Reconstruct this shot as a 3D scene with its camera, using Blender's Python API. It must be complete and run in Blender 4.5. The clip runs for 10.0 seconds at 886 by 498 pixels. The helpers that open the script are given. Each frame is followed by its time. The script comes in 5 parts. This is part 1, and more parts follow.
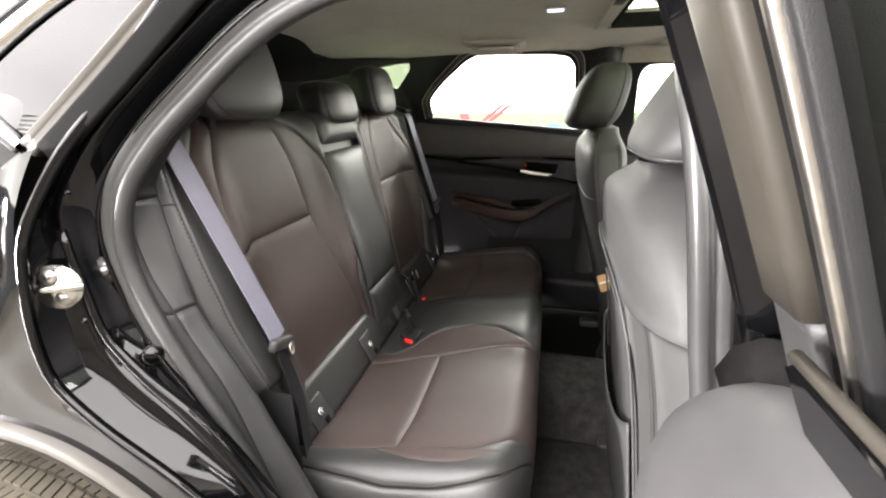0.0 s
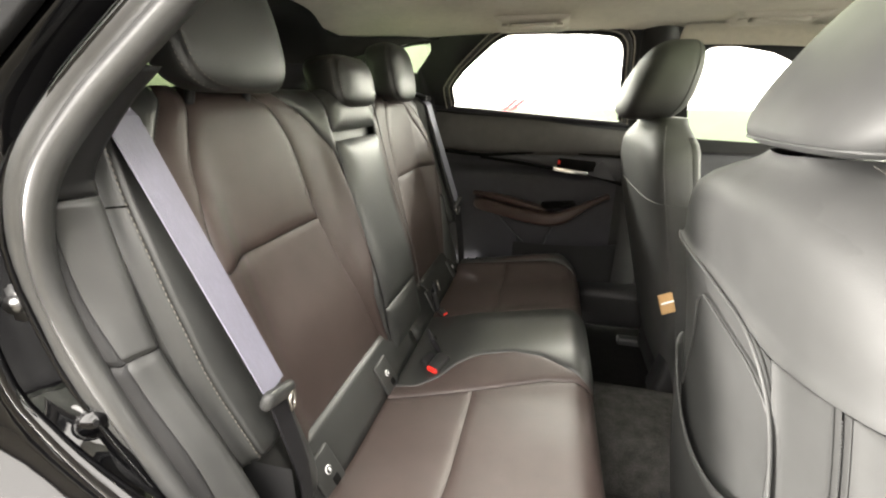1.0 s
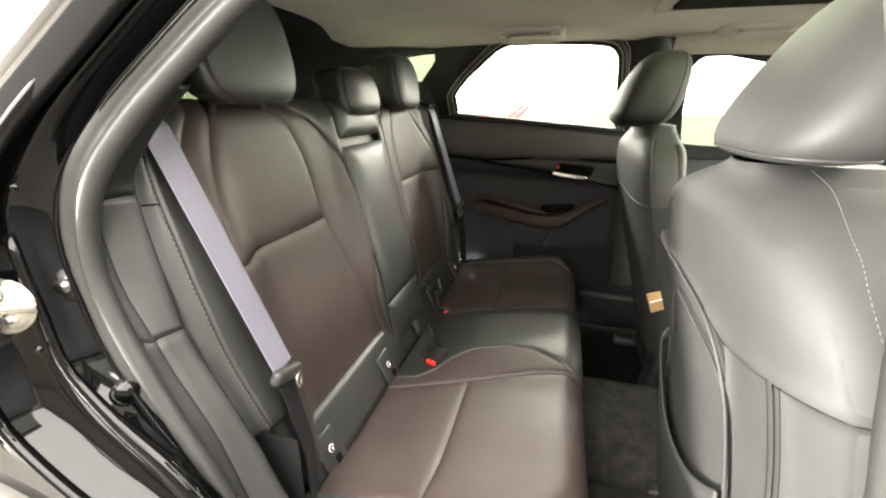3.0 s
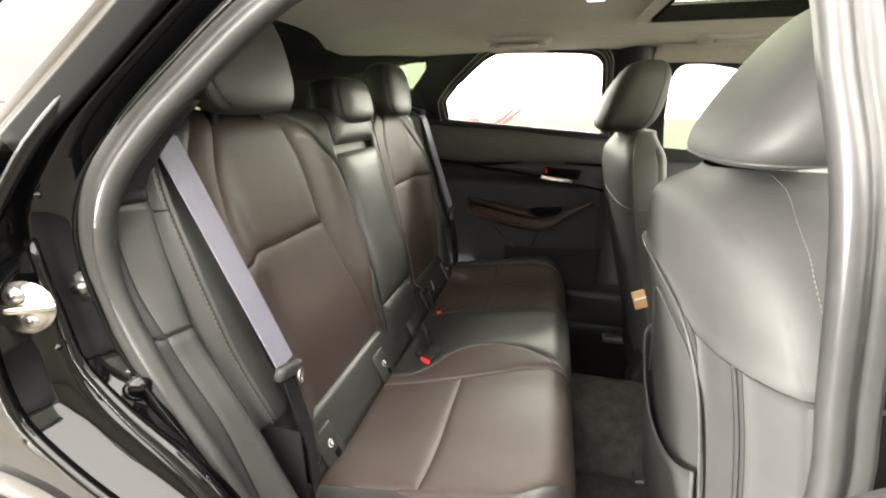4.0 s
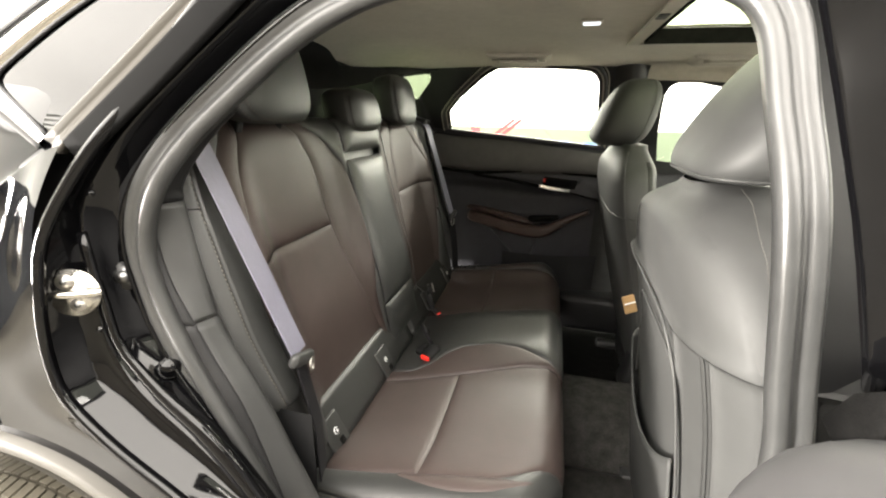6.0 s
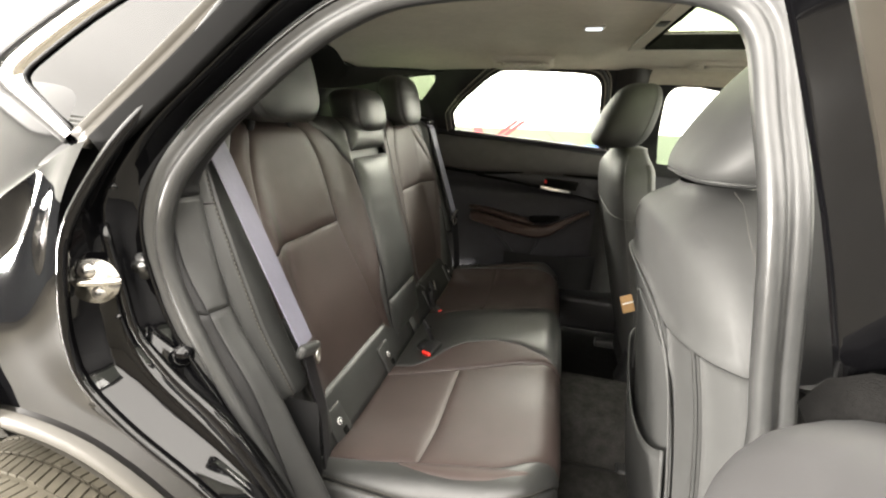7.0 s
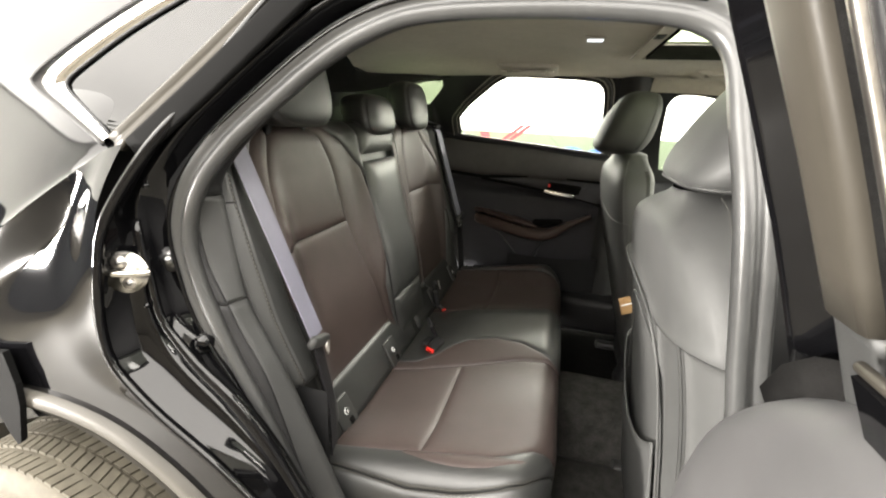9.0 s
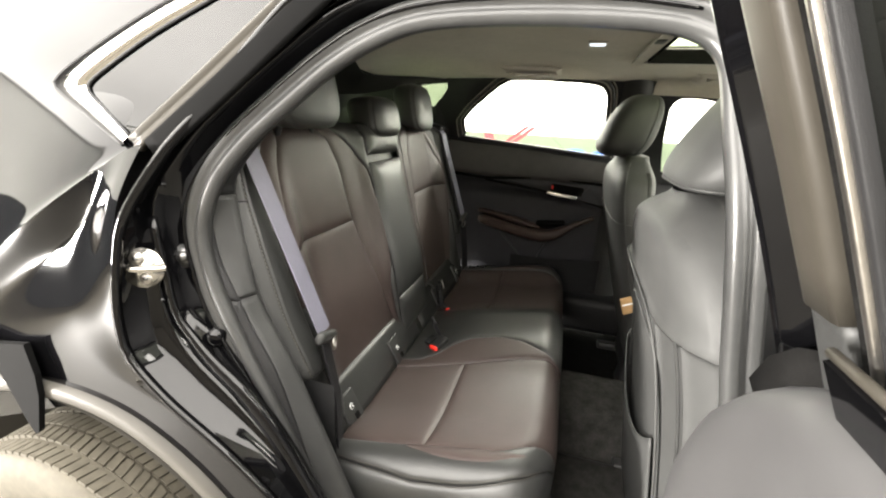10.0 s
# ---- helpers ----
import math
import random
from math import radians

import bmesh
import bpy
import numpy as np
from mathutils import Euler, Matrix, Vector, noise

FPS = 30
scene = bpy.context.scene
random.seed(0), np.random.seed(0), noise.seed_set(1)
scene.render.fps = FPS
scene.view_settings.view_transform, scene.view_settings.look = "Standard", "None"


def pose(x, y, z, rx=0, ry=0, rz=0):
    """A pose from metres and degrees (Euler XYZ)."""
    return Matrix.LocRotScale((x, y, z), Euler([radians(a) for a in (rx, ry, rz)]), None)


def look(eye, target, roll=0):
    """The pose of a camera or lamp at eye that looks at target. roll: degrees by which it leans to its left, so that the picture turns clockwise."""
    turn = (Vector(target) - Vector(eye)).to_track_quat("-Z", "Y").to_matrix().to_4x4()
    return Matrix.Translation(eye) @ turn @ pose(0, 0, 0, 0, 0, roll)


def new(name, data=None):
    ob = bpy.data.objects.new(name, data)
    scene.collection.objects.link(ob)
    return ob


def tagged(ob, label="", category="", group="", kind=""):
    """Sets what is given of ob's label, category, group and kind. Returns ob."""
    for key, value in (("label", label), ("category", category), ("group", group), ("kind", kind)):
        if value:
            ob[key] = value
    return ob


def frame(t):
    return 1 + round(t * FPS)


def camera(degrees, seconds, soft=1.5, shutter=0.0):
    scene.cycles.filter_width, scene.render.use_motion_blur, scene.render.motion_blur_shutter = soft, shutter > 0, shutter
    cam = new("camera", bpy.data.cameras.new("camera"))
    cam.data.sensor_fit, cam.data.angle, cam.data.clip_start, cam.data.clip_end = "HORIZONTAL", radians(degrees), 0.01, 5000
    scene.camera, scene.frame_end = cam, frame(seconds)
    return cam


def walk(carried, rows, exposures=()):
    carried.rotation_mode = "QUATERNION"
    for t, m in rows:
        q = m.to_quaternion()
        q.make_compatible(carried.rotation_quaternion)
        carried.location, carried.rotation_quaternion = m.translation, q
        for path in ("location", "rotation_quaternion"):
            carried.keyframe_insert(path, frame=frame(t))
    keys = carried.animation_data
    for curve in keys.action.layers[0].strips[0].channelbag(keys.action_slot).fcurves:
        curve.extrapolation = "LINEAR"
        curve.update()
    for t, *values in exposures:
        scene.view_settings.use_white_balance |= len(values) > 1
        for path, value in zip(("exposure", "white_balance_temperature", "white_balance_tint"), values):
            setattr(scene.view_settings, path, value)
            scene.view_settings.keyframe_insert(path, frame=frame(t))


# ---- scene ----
cam = camera(93.3, 10.0, soft=2.1)
PATH = [
    (0, (0.454, -1.157, 1.248), (0.009, 0.677, 0.587), -0.5),
    (0.5, (0.381, -1.031, 1.228), (-0.046, 0.804, 0.556), 0.3),
    (1, (0.334, -0.978, 1.212), (-0.118, 0.85, 0.539), 0.4),
    (1.5, (0.333, -0.968, 1.203), (-0.153, 0.855, 0.538), 0.4),
    (2, (0.35, -0.986, 1.208), (-0.162, 0.831, 0.549), 0.4),
    (2.5, (0.366, -1.011, 1.215), (-0.145, 0.807, 0.557), 0.4),
    (4, (0.384, -1.072, 1.23), (-0.078, 0.767, 0.593), 0.1),
    (4.5, (0.384, -1.088, 1.233), (-0.075, 0.755, 0.605), 0.2),
    (5, (0.387, -1.105, 1.237), (-0.072, 0.741, 0.62), 0.5),
    (5.5, (0.391, -1.119, 1.24), (-0.068, 0.729, 0.63), 0.9),
    (7, (0.394, -1.161, 1.243), (-0.068, 0.688, 0.636), 2.2),
    (7.5, (0.399, -1.169, 1.247), (-0.068, 0.679, 0.64), 2.4),
    (8, (0.406, -1.178, 1.247), (-0.071, 0.667, 0.642), 2.4),
    (8.5, (0.411, -1.191, 1.25), (-0.072, 0.654, 0.648), 2.6),
    (9, (0.408, -1.203, 1.251), (-0.081, 0.642, 0.654), 2.8),
    (9.5, (0.409, -1.213, 1.253), (-0.084, 0.632, 0.658), 3.0),
    (10, (0.412, -1.225, 1.253), (-0.093, 0.617, 0.661), 3.0),
]
walk(cam, [(t, look(eye, target, roll)) for t, eye, target, roll in PATH], exposures=[(0.0, 0.44, 6170, 17), (0.7, 0.80, 6380, 14), (1.0, 0.88, 6430, 13), (2.5, 0.86, 6470, 13), (5.0, 0.54, 6520, 12.5), (7.5, 0.41, 6480, 12.5), (10.0, 0.28, 6400, 12.5)])

# unseen light panels, added to light cabin, walls and reflections: x, y, drop below the ceiling, width, depth, watts
# down, watts up
LIGHTS = [(-2.35, -3.0, 0.05, 5.2, 6.4, 1040, 0), (2.65, -3.4, 0.05, 4.5, 5.2, 760, 0), (3.9, 0.6, 0.45, 1.2, 2.4, 330, 120),
          (-1.8, 2.9, 0.45, 1.6, 0.7, 350, 50), (0.6, 2.9, 0.45, 1.6, 0.7, 350, 50), (3.0, 2.9, 0.45, 1.6, 0.7, 270, 50)]
# unseen upright soft lights added beside the car as fill: x, y, z, width, height, turn, watts
FILL_STANDS = [(-4.2, -3.6, 0.66, 0.60, 1.2, -52, 560)]
# ---------------------------------------------------------------- world, lights, exposure
world = bpy.data.worlds.new("world")
scene.world = world
world.use_nodes = True
world.node_tree.nodes["Background"].inputs[0].default_value = (0.9, 0.95, 1.0, 1)
world.node_tree.nodes["Background"].inputs[1].default_value = 0.02


# ---------------------------------------------------------------- materials
def material(name, color, rough=0.5, metal=0.0, spec=0.5, coat=0.0, noise=0.0, scale=40.0, bump=0.0, bump_scale=200.0,
             dark=0.8, sheen=0.0, voronoi=False, trans=0.0, ior=1.45, emit=None, stretch=None, rough_var=0.0):
    m = bpy.data.materials.new(name)
    m.use_nodes = True
    nt = m.node_tree
    b = nt.nodes["Principled BSDF"]
    b.inputs["Base Color"].default_value = (*color, 1)
    b.inputs["Roughness"].default_value = rough
    b.inputs["Metallic"].default_value = metal
    b.inputs["Specular IOR Level"].default_value = spec
    b.inputs["Coat Weight"].default_value = coat
    b.inputs["Coat Roughness"].default_value = 0.03
    b.inputs["Sheen Weight"].default_value = sheen
    b.inputs["Transmission Weight"].default_value = trans
    b.inputs["IOR"].default_value = ior
    if emit:
        b.inputs["Emission Color"].default_value = (*emit[:3], 1)
        b.inputs["Emission Strength"].default_value = emit[3]
    if noise or bump or rough_var:
        tc = nt.nodes.new("ShaderNodeTexCoord")
        src = tc.outputs["Object"]
        if stretch:
            mp = nt.nodes.new("ShaderNodeMapping")
            mp.inputs["Scale"].default_value = stretch
            nt.links.new(src, mp.inputs[0])
            src = mp.outputs[0]
    if noise:
        n1 = nt.nodes.new("ShaderNodeTexNoise")
        n1.inputs["Scale"].default_value = scale
        n1.inputs["Detail"].default_value = 6
        nt.links.new(src, n1.inputs["Vector"])
        n2 = nt.nodes.new("ShaderNodeTexNoise")
        n2.inputs["Scale"].default_value = scale * 0.13
        nt.links.new(src, n2.inputs["Vector"])
        add = nt.nodes.new("ShaderNodeMath")
        add.operation = "MULTIPLY_ADD"
        add.inputs[1].default_value = 0.5
        nt.links.new(n1.outputs[0], add.inputs[0])
        half = nt.nodes.new("ShaderNodeMath")
        half.operation = "MULTIPLY"
        half.inputs[1].default_value = 0.5
        nt.links.new(n2.outputs[0], half.inputs[0])
        nt.links.new(half.outputs[0], add.inputs[2])
        ramp = nt.nodes.new("ShaderNodeValToRGB")
        lo = tuple(c * (1 - noise * dark) for c in color)
        hi = tuple(min(1, c * (1 + noise)) for c in color)
        ramp.color_ramp.elements[0].position, ramp.color_ramp.elements[0].color = 0.3, (*lo, 1)
        ramp.color_ramp.elements[1].position, ramp.color_ramp.elements[1].color = 0.7, (*hi, 1)
        nt.links.new(add.outputs[0], ramp.inputs[0])
        nt.links.new(ramp.outputs[0], b.inputs["Base Color"])
        if rough_var:
            mr = nt.nodes.new("ShaderNodeMapRange")
            mr.inputs["To Min"].default_value = max(0, rough - rough_var)
            mr.inputs["To Max"].default_value = min(1, rough + rough_var)
            mr.inputs["From Min"].default_value, mr.inputs["From Max"].default_value = 0.3, 0.7
            nt.links.new(n2.outputs[0], mr.inputs["Value"])
            nt.links.new(mr.outputs[0], b.inputs["Roughness"])
    if bump:
        if voronoi:
            bn = nt.nodes.new("ShaderNodeTexVoronoi")
        else:
            bn = nt.nodes.new("ShaderNodeTexNoise")
            bn.inputs["Detail"].default_value = 4
        bn.inputs["Scale"].default_value = bump_scale
        nt.links.new(src, bn.inputs["Vector"])
        bp = nt.nodes.new("ShaderNodeBump")
        bp.inputs["Strength"].default_value = bump
        bp.inputs["Distance"].default_value = 0.001
        nt.links.new(bn.outputs[0], bp.inputs["Height"])
        nt.links.new(bp.outputs[0], b.inputs["Normal"])
    return m


LEATHER = material("black_leather", (0.0175, 0.018, 0.0172), 0.47, spec=0.85, noise=0.22, scale=25, bump=0.12, bump_scale=900, voronoi=True, rough_var=0.05)
# lighter, duller copy of the black leather: stronger light on the front seats
LEATHER_LIT = material("black_leather_lit", (0.034, 0.0345, 0.0335), 0.64, spec=0.55, noise=0.18, scale=25, bump=0.10, bump_scale=900, voronoi=True, rough_var=0.05)
BROWN = material("brown_leatherette", (0.042, 0.0300, 0.0270), 0.47, spec=0.50, noise=0.2, scale=30, bump=0.25, bump_scale=1100, voronoi=True, rough_var=0.05)
BROWN_TRIM = material("brown_door_leather", (0.040, 0.024, 0.020), 0.42, noise=0.2, scale=30, bump=0.3, bump_scale=1100, voronoi=True, spec=0.45)
PLASTIC = material("black_plastic", (0.012, 0.012, 0.0125), 0.5, noise=0.2, scale=30, bump=0.3, bump_scale=1500, spec=0.3)
PLASTIC_GREY = material("charcoal_plastic", (0.027, 0.0275, 0.027), 0.46, noise=0.2, scale=30, bump=0.3, bump_scale=1500, spec=0.5)
DOORPAD = material("soft_upper_door_pad", (0.085, 0.081, 0.080), 0.5, noise=0.15, scale=30, bump=0.3, bump_scale=1200, spec=0.4)
DOORCARD = material("soft_door_card", (0.027, 0.027, 0.032), 0.48, noise=0.2, scale=30, bump=0.3, bump_scale=1200, spec=0.4)
SPEARM = material("soft_spear_panel", (0.046, 0.0455, 0.050), 0.48, noise=0.15, scale=30, bump=0.3, bump_scale=1200, spec=0.4)
# lighter copy of the door card for the near door, which stands in the light
DOORCARD_LIT = material("soft_door_card_lit", (0.040, 0.0395, 0.040), 0.48, noise=0.15, scale=20, bump=0.06, bump_scale=1200)
RUBBER = material("seal_rubber", (0.036, 0.0365, 0.036), 0.34, spec=0.58, noise=0.2, scale=40, bump=0.15, bump_scale=800, rough_var=0.06)
SATIN = material("satin_moulding", (0.030, 0.027, 0.022), 0.42, spec=0.22, noise=0.15, scale=40)
PAINT = material("black_car_paint", (0.002, 0.002, 0.0023), 0.05, spec=0.36, noise=0.3, scale=60)
HEADLINER = material("headliner_cloth", (0.47, 0.435, 0.36), 0.9, sheen=0.2, noise=0.12, scale=60, bump=0.4, bump_scale=1800, spec=0.1)
HEADPLASTIC = material("headliner_plastic", (0.48, 0.45, 0.39), 0.55, noise=0.08, scale=40)
SEAL_LIP = material("pale_seal_lip", (0.30, 0.28, 0.24), 0.5, noise=0.1, scale=40)
CHROME = material("chrome", (0.66, 0.65, 0.63), 0.12, metal=1.0, noise=0.08, scale=50)
STEEL = material("zinc_steel", (0.44, 0.42, 0.39), 0.34, metal=1.0, noise=0.15, scale=120, bump=0.2, bump_scale=300)
# black for carpet, and for painted shade in door gaps, cups and far floor
CARPET_SHADE = material("dark_carpet_and_shade", (0.006, 0.0058, 0.0056), 0.95, noise=0.6, scale=300, bump=1.0, bump_scale=900, spec=0.06)
# colour of the mat, and of the carpet painted lighter where light reaches it
MAT_LIT_CARPET = material("footwell_mat_and_lit_carpet", (0.028, 0.0272, 0.0255), 0.95, noise=0.6, scale=300, bump=1.0, bump_scale=900, spec=0.06)
# belt sheen is put into this pale tone; the shaded run has a dark copy
BELT = material("belt_webbing_sheen", (0.15, 0.147, 0.187), 0.55, noise=0.12, scale=300, bump=0.5, bump_scale=900, stretch=(1, 1, 0.2))
WEBBING_BLACK_SHADED = material("black_and_shaded_webbing", (0.013, 0.0125, 0.014), 0.6, noise=0.12, scale=300, bump=0.5, bump_scale=900, spec=0.15)
RED = material("red_release", (0.75, 0.03, 0.02), 0.35, noise=0.05)
THREAD = material("stitch_thread", (0.115, 0.108, 0.095), 0.7, noise=0.2, scale=400, spec=0.1)
ARCHTRIM = material("arch_plastic", (0.046, 0.043, 0.037), 0.5, spec=0.3, noise=0.15, scale=20, bump=0.2, bump_scale=600)
CLADDING = material("matt_cladding_plastic", (0.0035, 0.0035, 0.0035), 0.85, spec=0.08, noise=0.2, scale=40, bump=0.3, bump_scale=900)
TYRE = material("tyre_rubber", (0.062, 0.056, 0.043), 0.75, noise=0.35, scale=60, bump=0.3, bump_scale=400, spec=0.2)
WALL = material("white_wall_paint", (0.82, 0.83, 0.80), 0.6, noise=0.04, scale=3, bump=0.1, bump_scale=60)
WALL_LOW = material("pale_green_wall_paint", (0.078, 0.098, 0.066), 0.5, noise=0.05, scale=3, bump=0.1, bump_scale=60)
CEIL = material("ceiling_paint", (0.78, 0.77, 0.73), 0.7, noise=0.05, scale=3, bump=0.1, bump_scale=60)
WALL_DARK = material("slate_wall_paint", (0.034, 0.037, 0.040), 0.8, noise=0.1, scale=6)
WALL_TAN = material("taupe_wall_paint", (0.17, 0.15, 0.118), 0.6, noise=0.06, scale=3, bump=0.1, bump_scale=60)
FLOORM = material("sealed_concrete", (0.085, 0.078, 0.062), 0.40, noise=0.25, scale=4, bump=0.2, bump_scale=80, rough_var=0.1)
WRED = material("red_vinyl", (0.36, 0.018, 0.024), 0.5, noise=0.04)
WBLUE = material("blue_vinyl", (0.02, 0.07, 0.28), 0.5, noise=0.04)
WHITE = material("white_print", (0.8, 0.8, 0.8), 0.5, noise=0.04)
ZINC = material("zinc_plated_striker", (0.52, 0.50, 0.46), 0.24, metal=1.0, noise=0.15, scale=90, bump=0.25, bump_scale=250)
ALLOY = material("alloy_rim", (0.16, 0.16, 0.16), 0.3, metal=1.0, noise=0.1, scale=30)
LENS = material("lamp_lens", (0.85, 0.88, 0.9), 0.2, emit=(0.85, 0.93, 1.0, 1.2))
TAN = material("tan_tag", (0.42, 0.26, 0.12), 0.7, noise=0.15, scale=60)


def glass(name, tint, rough=0.0, gloss=0.9):
    """Thin tinted pane: see-through with a surface reflection."""
    m = bpy.data.materials.new(name)
    m.use_nodes = True
    nt = m.node_tree
    nt.nodes.remove(nt.nodes["Principled BSDF"])
    out = nt.nodes["Material Output"]
    tr = nt.nodes.new("ShaderNodeBsdfTransparent")
    tr.inputs[0].default_value = (*tint, 1)
    gl = nt.nodes.new("ShaderNodeBsdfGlossy")
    gl.inputs["Roughness"].default_value = rough
    lw = nt.nodes.new("ShaderNodeLayerWeight")
    lw.inputs[0].default_value = 0.5
    pw = nt.nodes.new("ShaderNodeMath")
    pw.operation = "POWER"
    pw.inputs[1].default_value = 5.0
    nt.links.new(lw.outputs["Facing"], pw.inputs[0])
    fr = nt.nodes.new("ShaderNodeMath")
    fr.operation = "MULTIPLY_ADD"
    fr.inputs[1].default_value, fr.inputs[2].default_value = gloss, 0.045
    nt.links.new(pw.outputs[0], fr.inputs[0])
    mix = nt.nodes.new("ShaderNodeMixShader")
    nt.links.new(fr.outputs[0], mix.inputs[0])
    nt.links.new(tr.outputs[0], mix.inputs[1])
    nt.links.new(gl.outputs[0], mix.inputs[2])
    nt.links.new(mix.outputs[0], out.inputs[0])
    return m


GLASS = glass("side_glass", (0.80, 0.83, 0.78))
GLASS_HATCH = glass("hatch_tint", (0.10, 0.13, 0.075))
GLASS_QUARTER = glass("quarter_tint", (0.05, 0.062, 0.04))
GLASS_ROOF = glass("roof_glass", (0.28, 0.32, 0.22))
GLASS_PRIV = glass("privacy_glass", (0.03, 0.03, 0.03), 0.0, 0.6)
GLASS_DOOR = glass("door_glass", (0.16, 0.17, 0.15))

# ---------------------------------------------------------------- builders
OFFSET = {}


def thing(name, base, label, category, group="", kind=""):
    e = new(name)
    e.empty_display_size = 0.1
    e.location = base
    OFFSET[e] = Vector(base)
    return tagged(e, label, category, group, kind)


def part(name, bm, mat, parent=None, label="", smooth=True):
    bmesh.ops.recalc_face_normals(bm, faces=bm.faces)
    me = bpy.data.meshes.new(name)
    bm.to_mesh(me)
    bm.free()
    if smooth:
        me.shade_smooth()
    me.materials.append(mat)
    ob = new(name, me)
    if parent is not None:
        ob.parent = parent
        if parent in OFFSET:
            ob.matrix_parent_inverse = Matrix.Translation(-OFFSET[parent])
    if label:
        ob["label"] = label
    return ob


def setting(name, bm, mat, label, category, smooth=False):
    return tagged(part(name, bm, mat, None, "", smooth), label, category, kind="structure")


def lerp(a, b, t):
    return a + (b - a) * t


def sstep(a, b, x):
    t = min(1, max(0, (x - a) / (b - a)))
    return t * t * (3 - 2 * t)


def table(pts):
    """Piecewise smooth function through (key, value) pairs."""
    pts = sorted(pts)

    def f(x):
        if x <= pts[0][0]:
            return pts[0][1]
        for (a, p), (b, q) in zip(pts, pts[1:]):
            if x <= b:
                return lerp(p, q, (x - a) / (b - a))
        return pts[-1][1]
    return f


def smooth(pts, w=0.05):
    """As table, with the corners rounded over 2 w."""
    f = table(pts)
    return lambda x: sum(f(x + w * k / 4) for k in range(-4, 5)) / 9


def catmull(pts, n=6, closed=False):
    p = [Vector(q) for q in pts]
    out = []
    count = len(p) if closed else len(p) - 1
    for i in range(count):
        if closed:
            a, b, c, d = p[i - 1], p[i], p[(i + 1) % len(p)], p[(i + 2) % len(p)]
        else:
            a, b, c, d = p[max(i - 1, 0)], p[i], p[i + 1], p[min(i + 2, len(p) - 1)]
        for k in range(n):
            t = k / n
            out.append(0.5 * ((2 * b) + (c - a) * t + (2 * a - 5 * b + 4 * c - d) * t * t + (3 * b - a - 3 * c + d) * t ** 3))
    if not closed:
        out.append(p[-1].copy())
    return out


def even(pts, n):
    """n points at even steps along a polyline."""
    d = [0.0]
    for a, b in zip(pts, pts[1:]):
        d.append(d[-1] + (b - a).length)
    out, j = [], 0
    for i in range(n):
        s = d[-1] * i / (n - 1)
        while j < len(pts) - 2 and d[j + 1] < s:
            j += 1
        seg = d[j + 1] - d[j] or 1
        out.append(pts[j].lerp(pts[j + 1], (s - d[j]) / seg))
    return out


def loft(rows, closed_rows=False, closed_cols=False, caps=False):
    bm = bmesh.new()
    vs = [[bm.verts.new(p) for p in r] for r in rows]
    nr, nc = len(rows), len(rows[0])
    for i in range(nr if closed_rows else nr - 1):
        for j in range(nc if closed_cols else nc - 1):
            bm.faces.new((vs[i][j], vs[i][(j + 1) % nc], vs[(i + 1) % nr][(j + 1) % nc], vs[(i + 1) % nr][j]))
    if caps:
        bm.faces.new(vs[0])
        bm.faces.new(vs[-1])
    return bm


def grid(f, nu, nv):
    return loft([[Vector(f(i / nu, j / nv)) for j in range(nv + 1)] for i in range(nu + 1)])


def thick(bm, t):
    bmesh.ops.recalc_face_normals(bm, faces=bm.faces)
    bmesh.ops.solidify(bm, geom=bm.faces[:], thickness=t)
    return bm


def sweep(path, prof, ref=(0, 1, 0), closed=False, scale=None, caps=True):
    """A closed profile of (a, b) carried along path; b points along ref, a across it."""
    ref = Vector(ref)
    rows = []
    n = len(path)
    for i, p in enumerate(path):
        a = path[(i - 1) % n] if closed or i else path[0]
        b = path[(i + 1) % n] if closed or i < n - 1 else path[-1]
        t = (b - a).normalized()
        s = t.cross(ref).normalized()
        r = s.cross(t).normalized()
        k = scale(i / (n - 1)) if scale else 1
        rows.append([p + s * (u * k) + r * (v * k) for u, v in prof])
    return loft(rows, closed_rows=closed, closed_cols=True, caps=caps and not closed)


def circle(r, n=10, ry=None):
    return [(r * math.cos(2 * math.pi * i / n), (ry or r) * math.sin(2 * math.pi * i / n)) for i in range(n)]


def rrect(w, h, r, n=4):
    out = []
    for cx, cy, a0 in ((w / 2 - r, h / 2 - r, 0), (-w / 2 + r, h / 2 - r, 90), (-w / 2 + r, -h / 2 + r, 180), (w / 2 - r, -h / 2 + r, 270)):
        for i in range(n + 1):
            a = radians(a0 + 90 * i / n)
            out.append((cx + r * math.cos(a), cy + r * math.sin(a)))
    return out


def rbox(c, size, r=0.005, turn=(0, 0, 0), seg=2):
    bm = bmesh.new()
    bmesh.ops.create_cube(bm, size=1)
    bmesh.ops.scale(bm, vec=size, verts=bm.verts)
    if r:
        bmesh.ops.bevel(bm, geom=bm.edges[:], offset=min(r, min(size) * 0.49), segments=seg, affect="EDGES", profile=0.5)
    bmesh.ops.transform(bm, matrix=pose(*c, *turn), verts=bm.verts)
    return bm


def join(*bms):
    out = bmesh.new()
    for b in bms:
        me = bpy.data.meshes.new("tmp")
        b.to_mesh(me)
        b.free()
        out.from_mesh(me)
        bpy.data.meshes.remove(me)
    return out


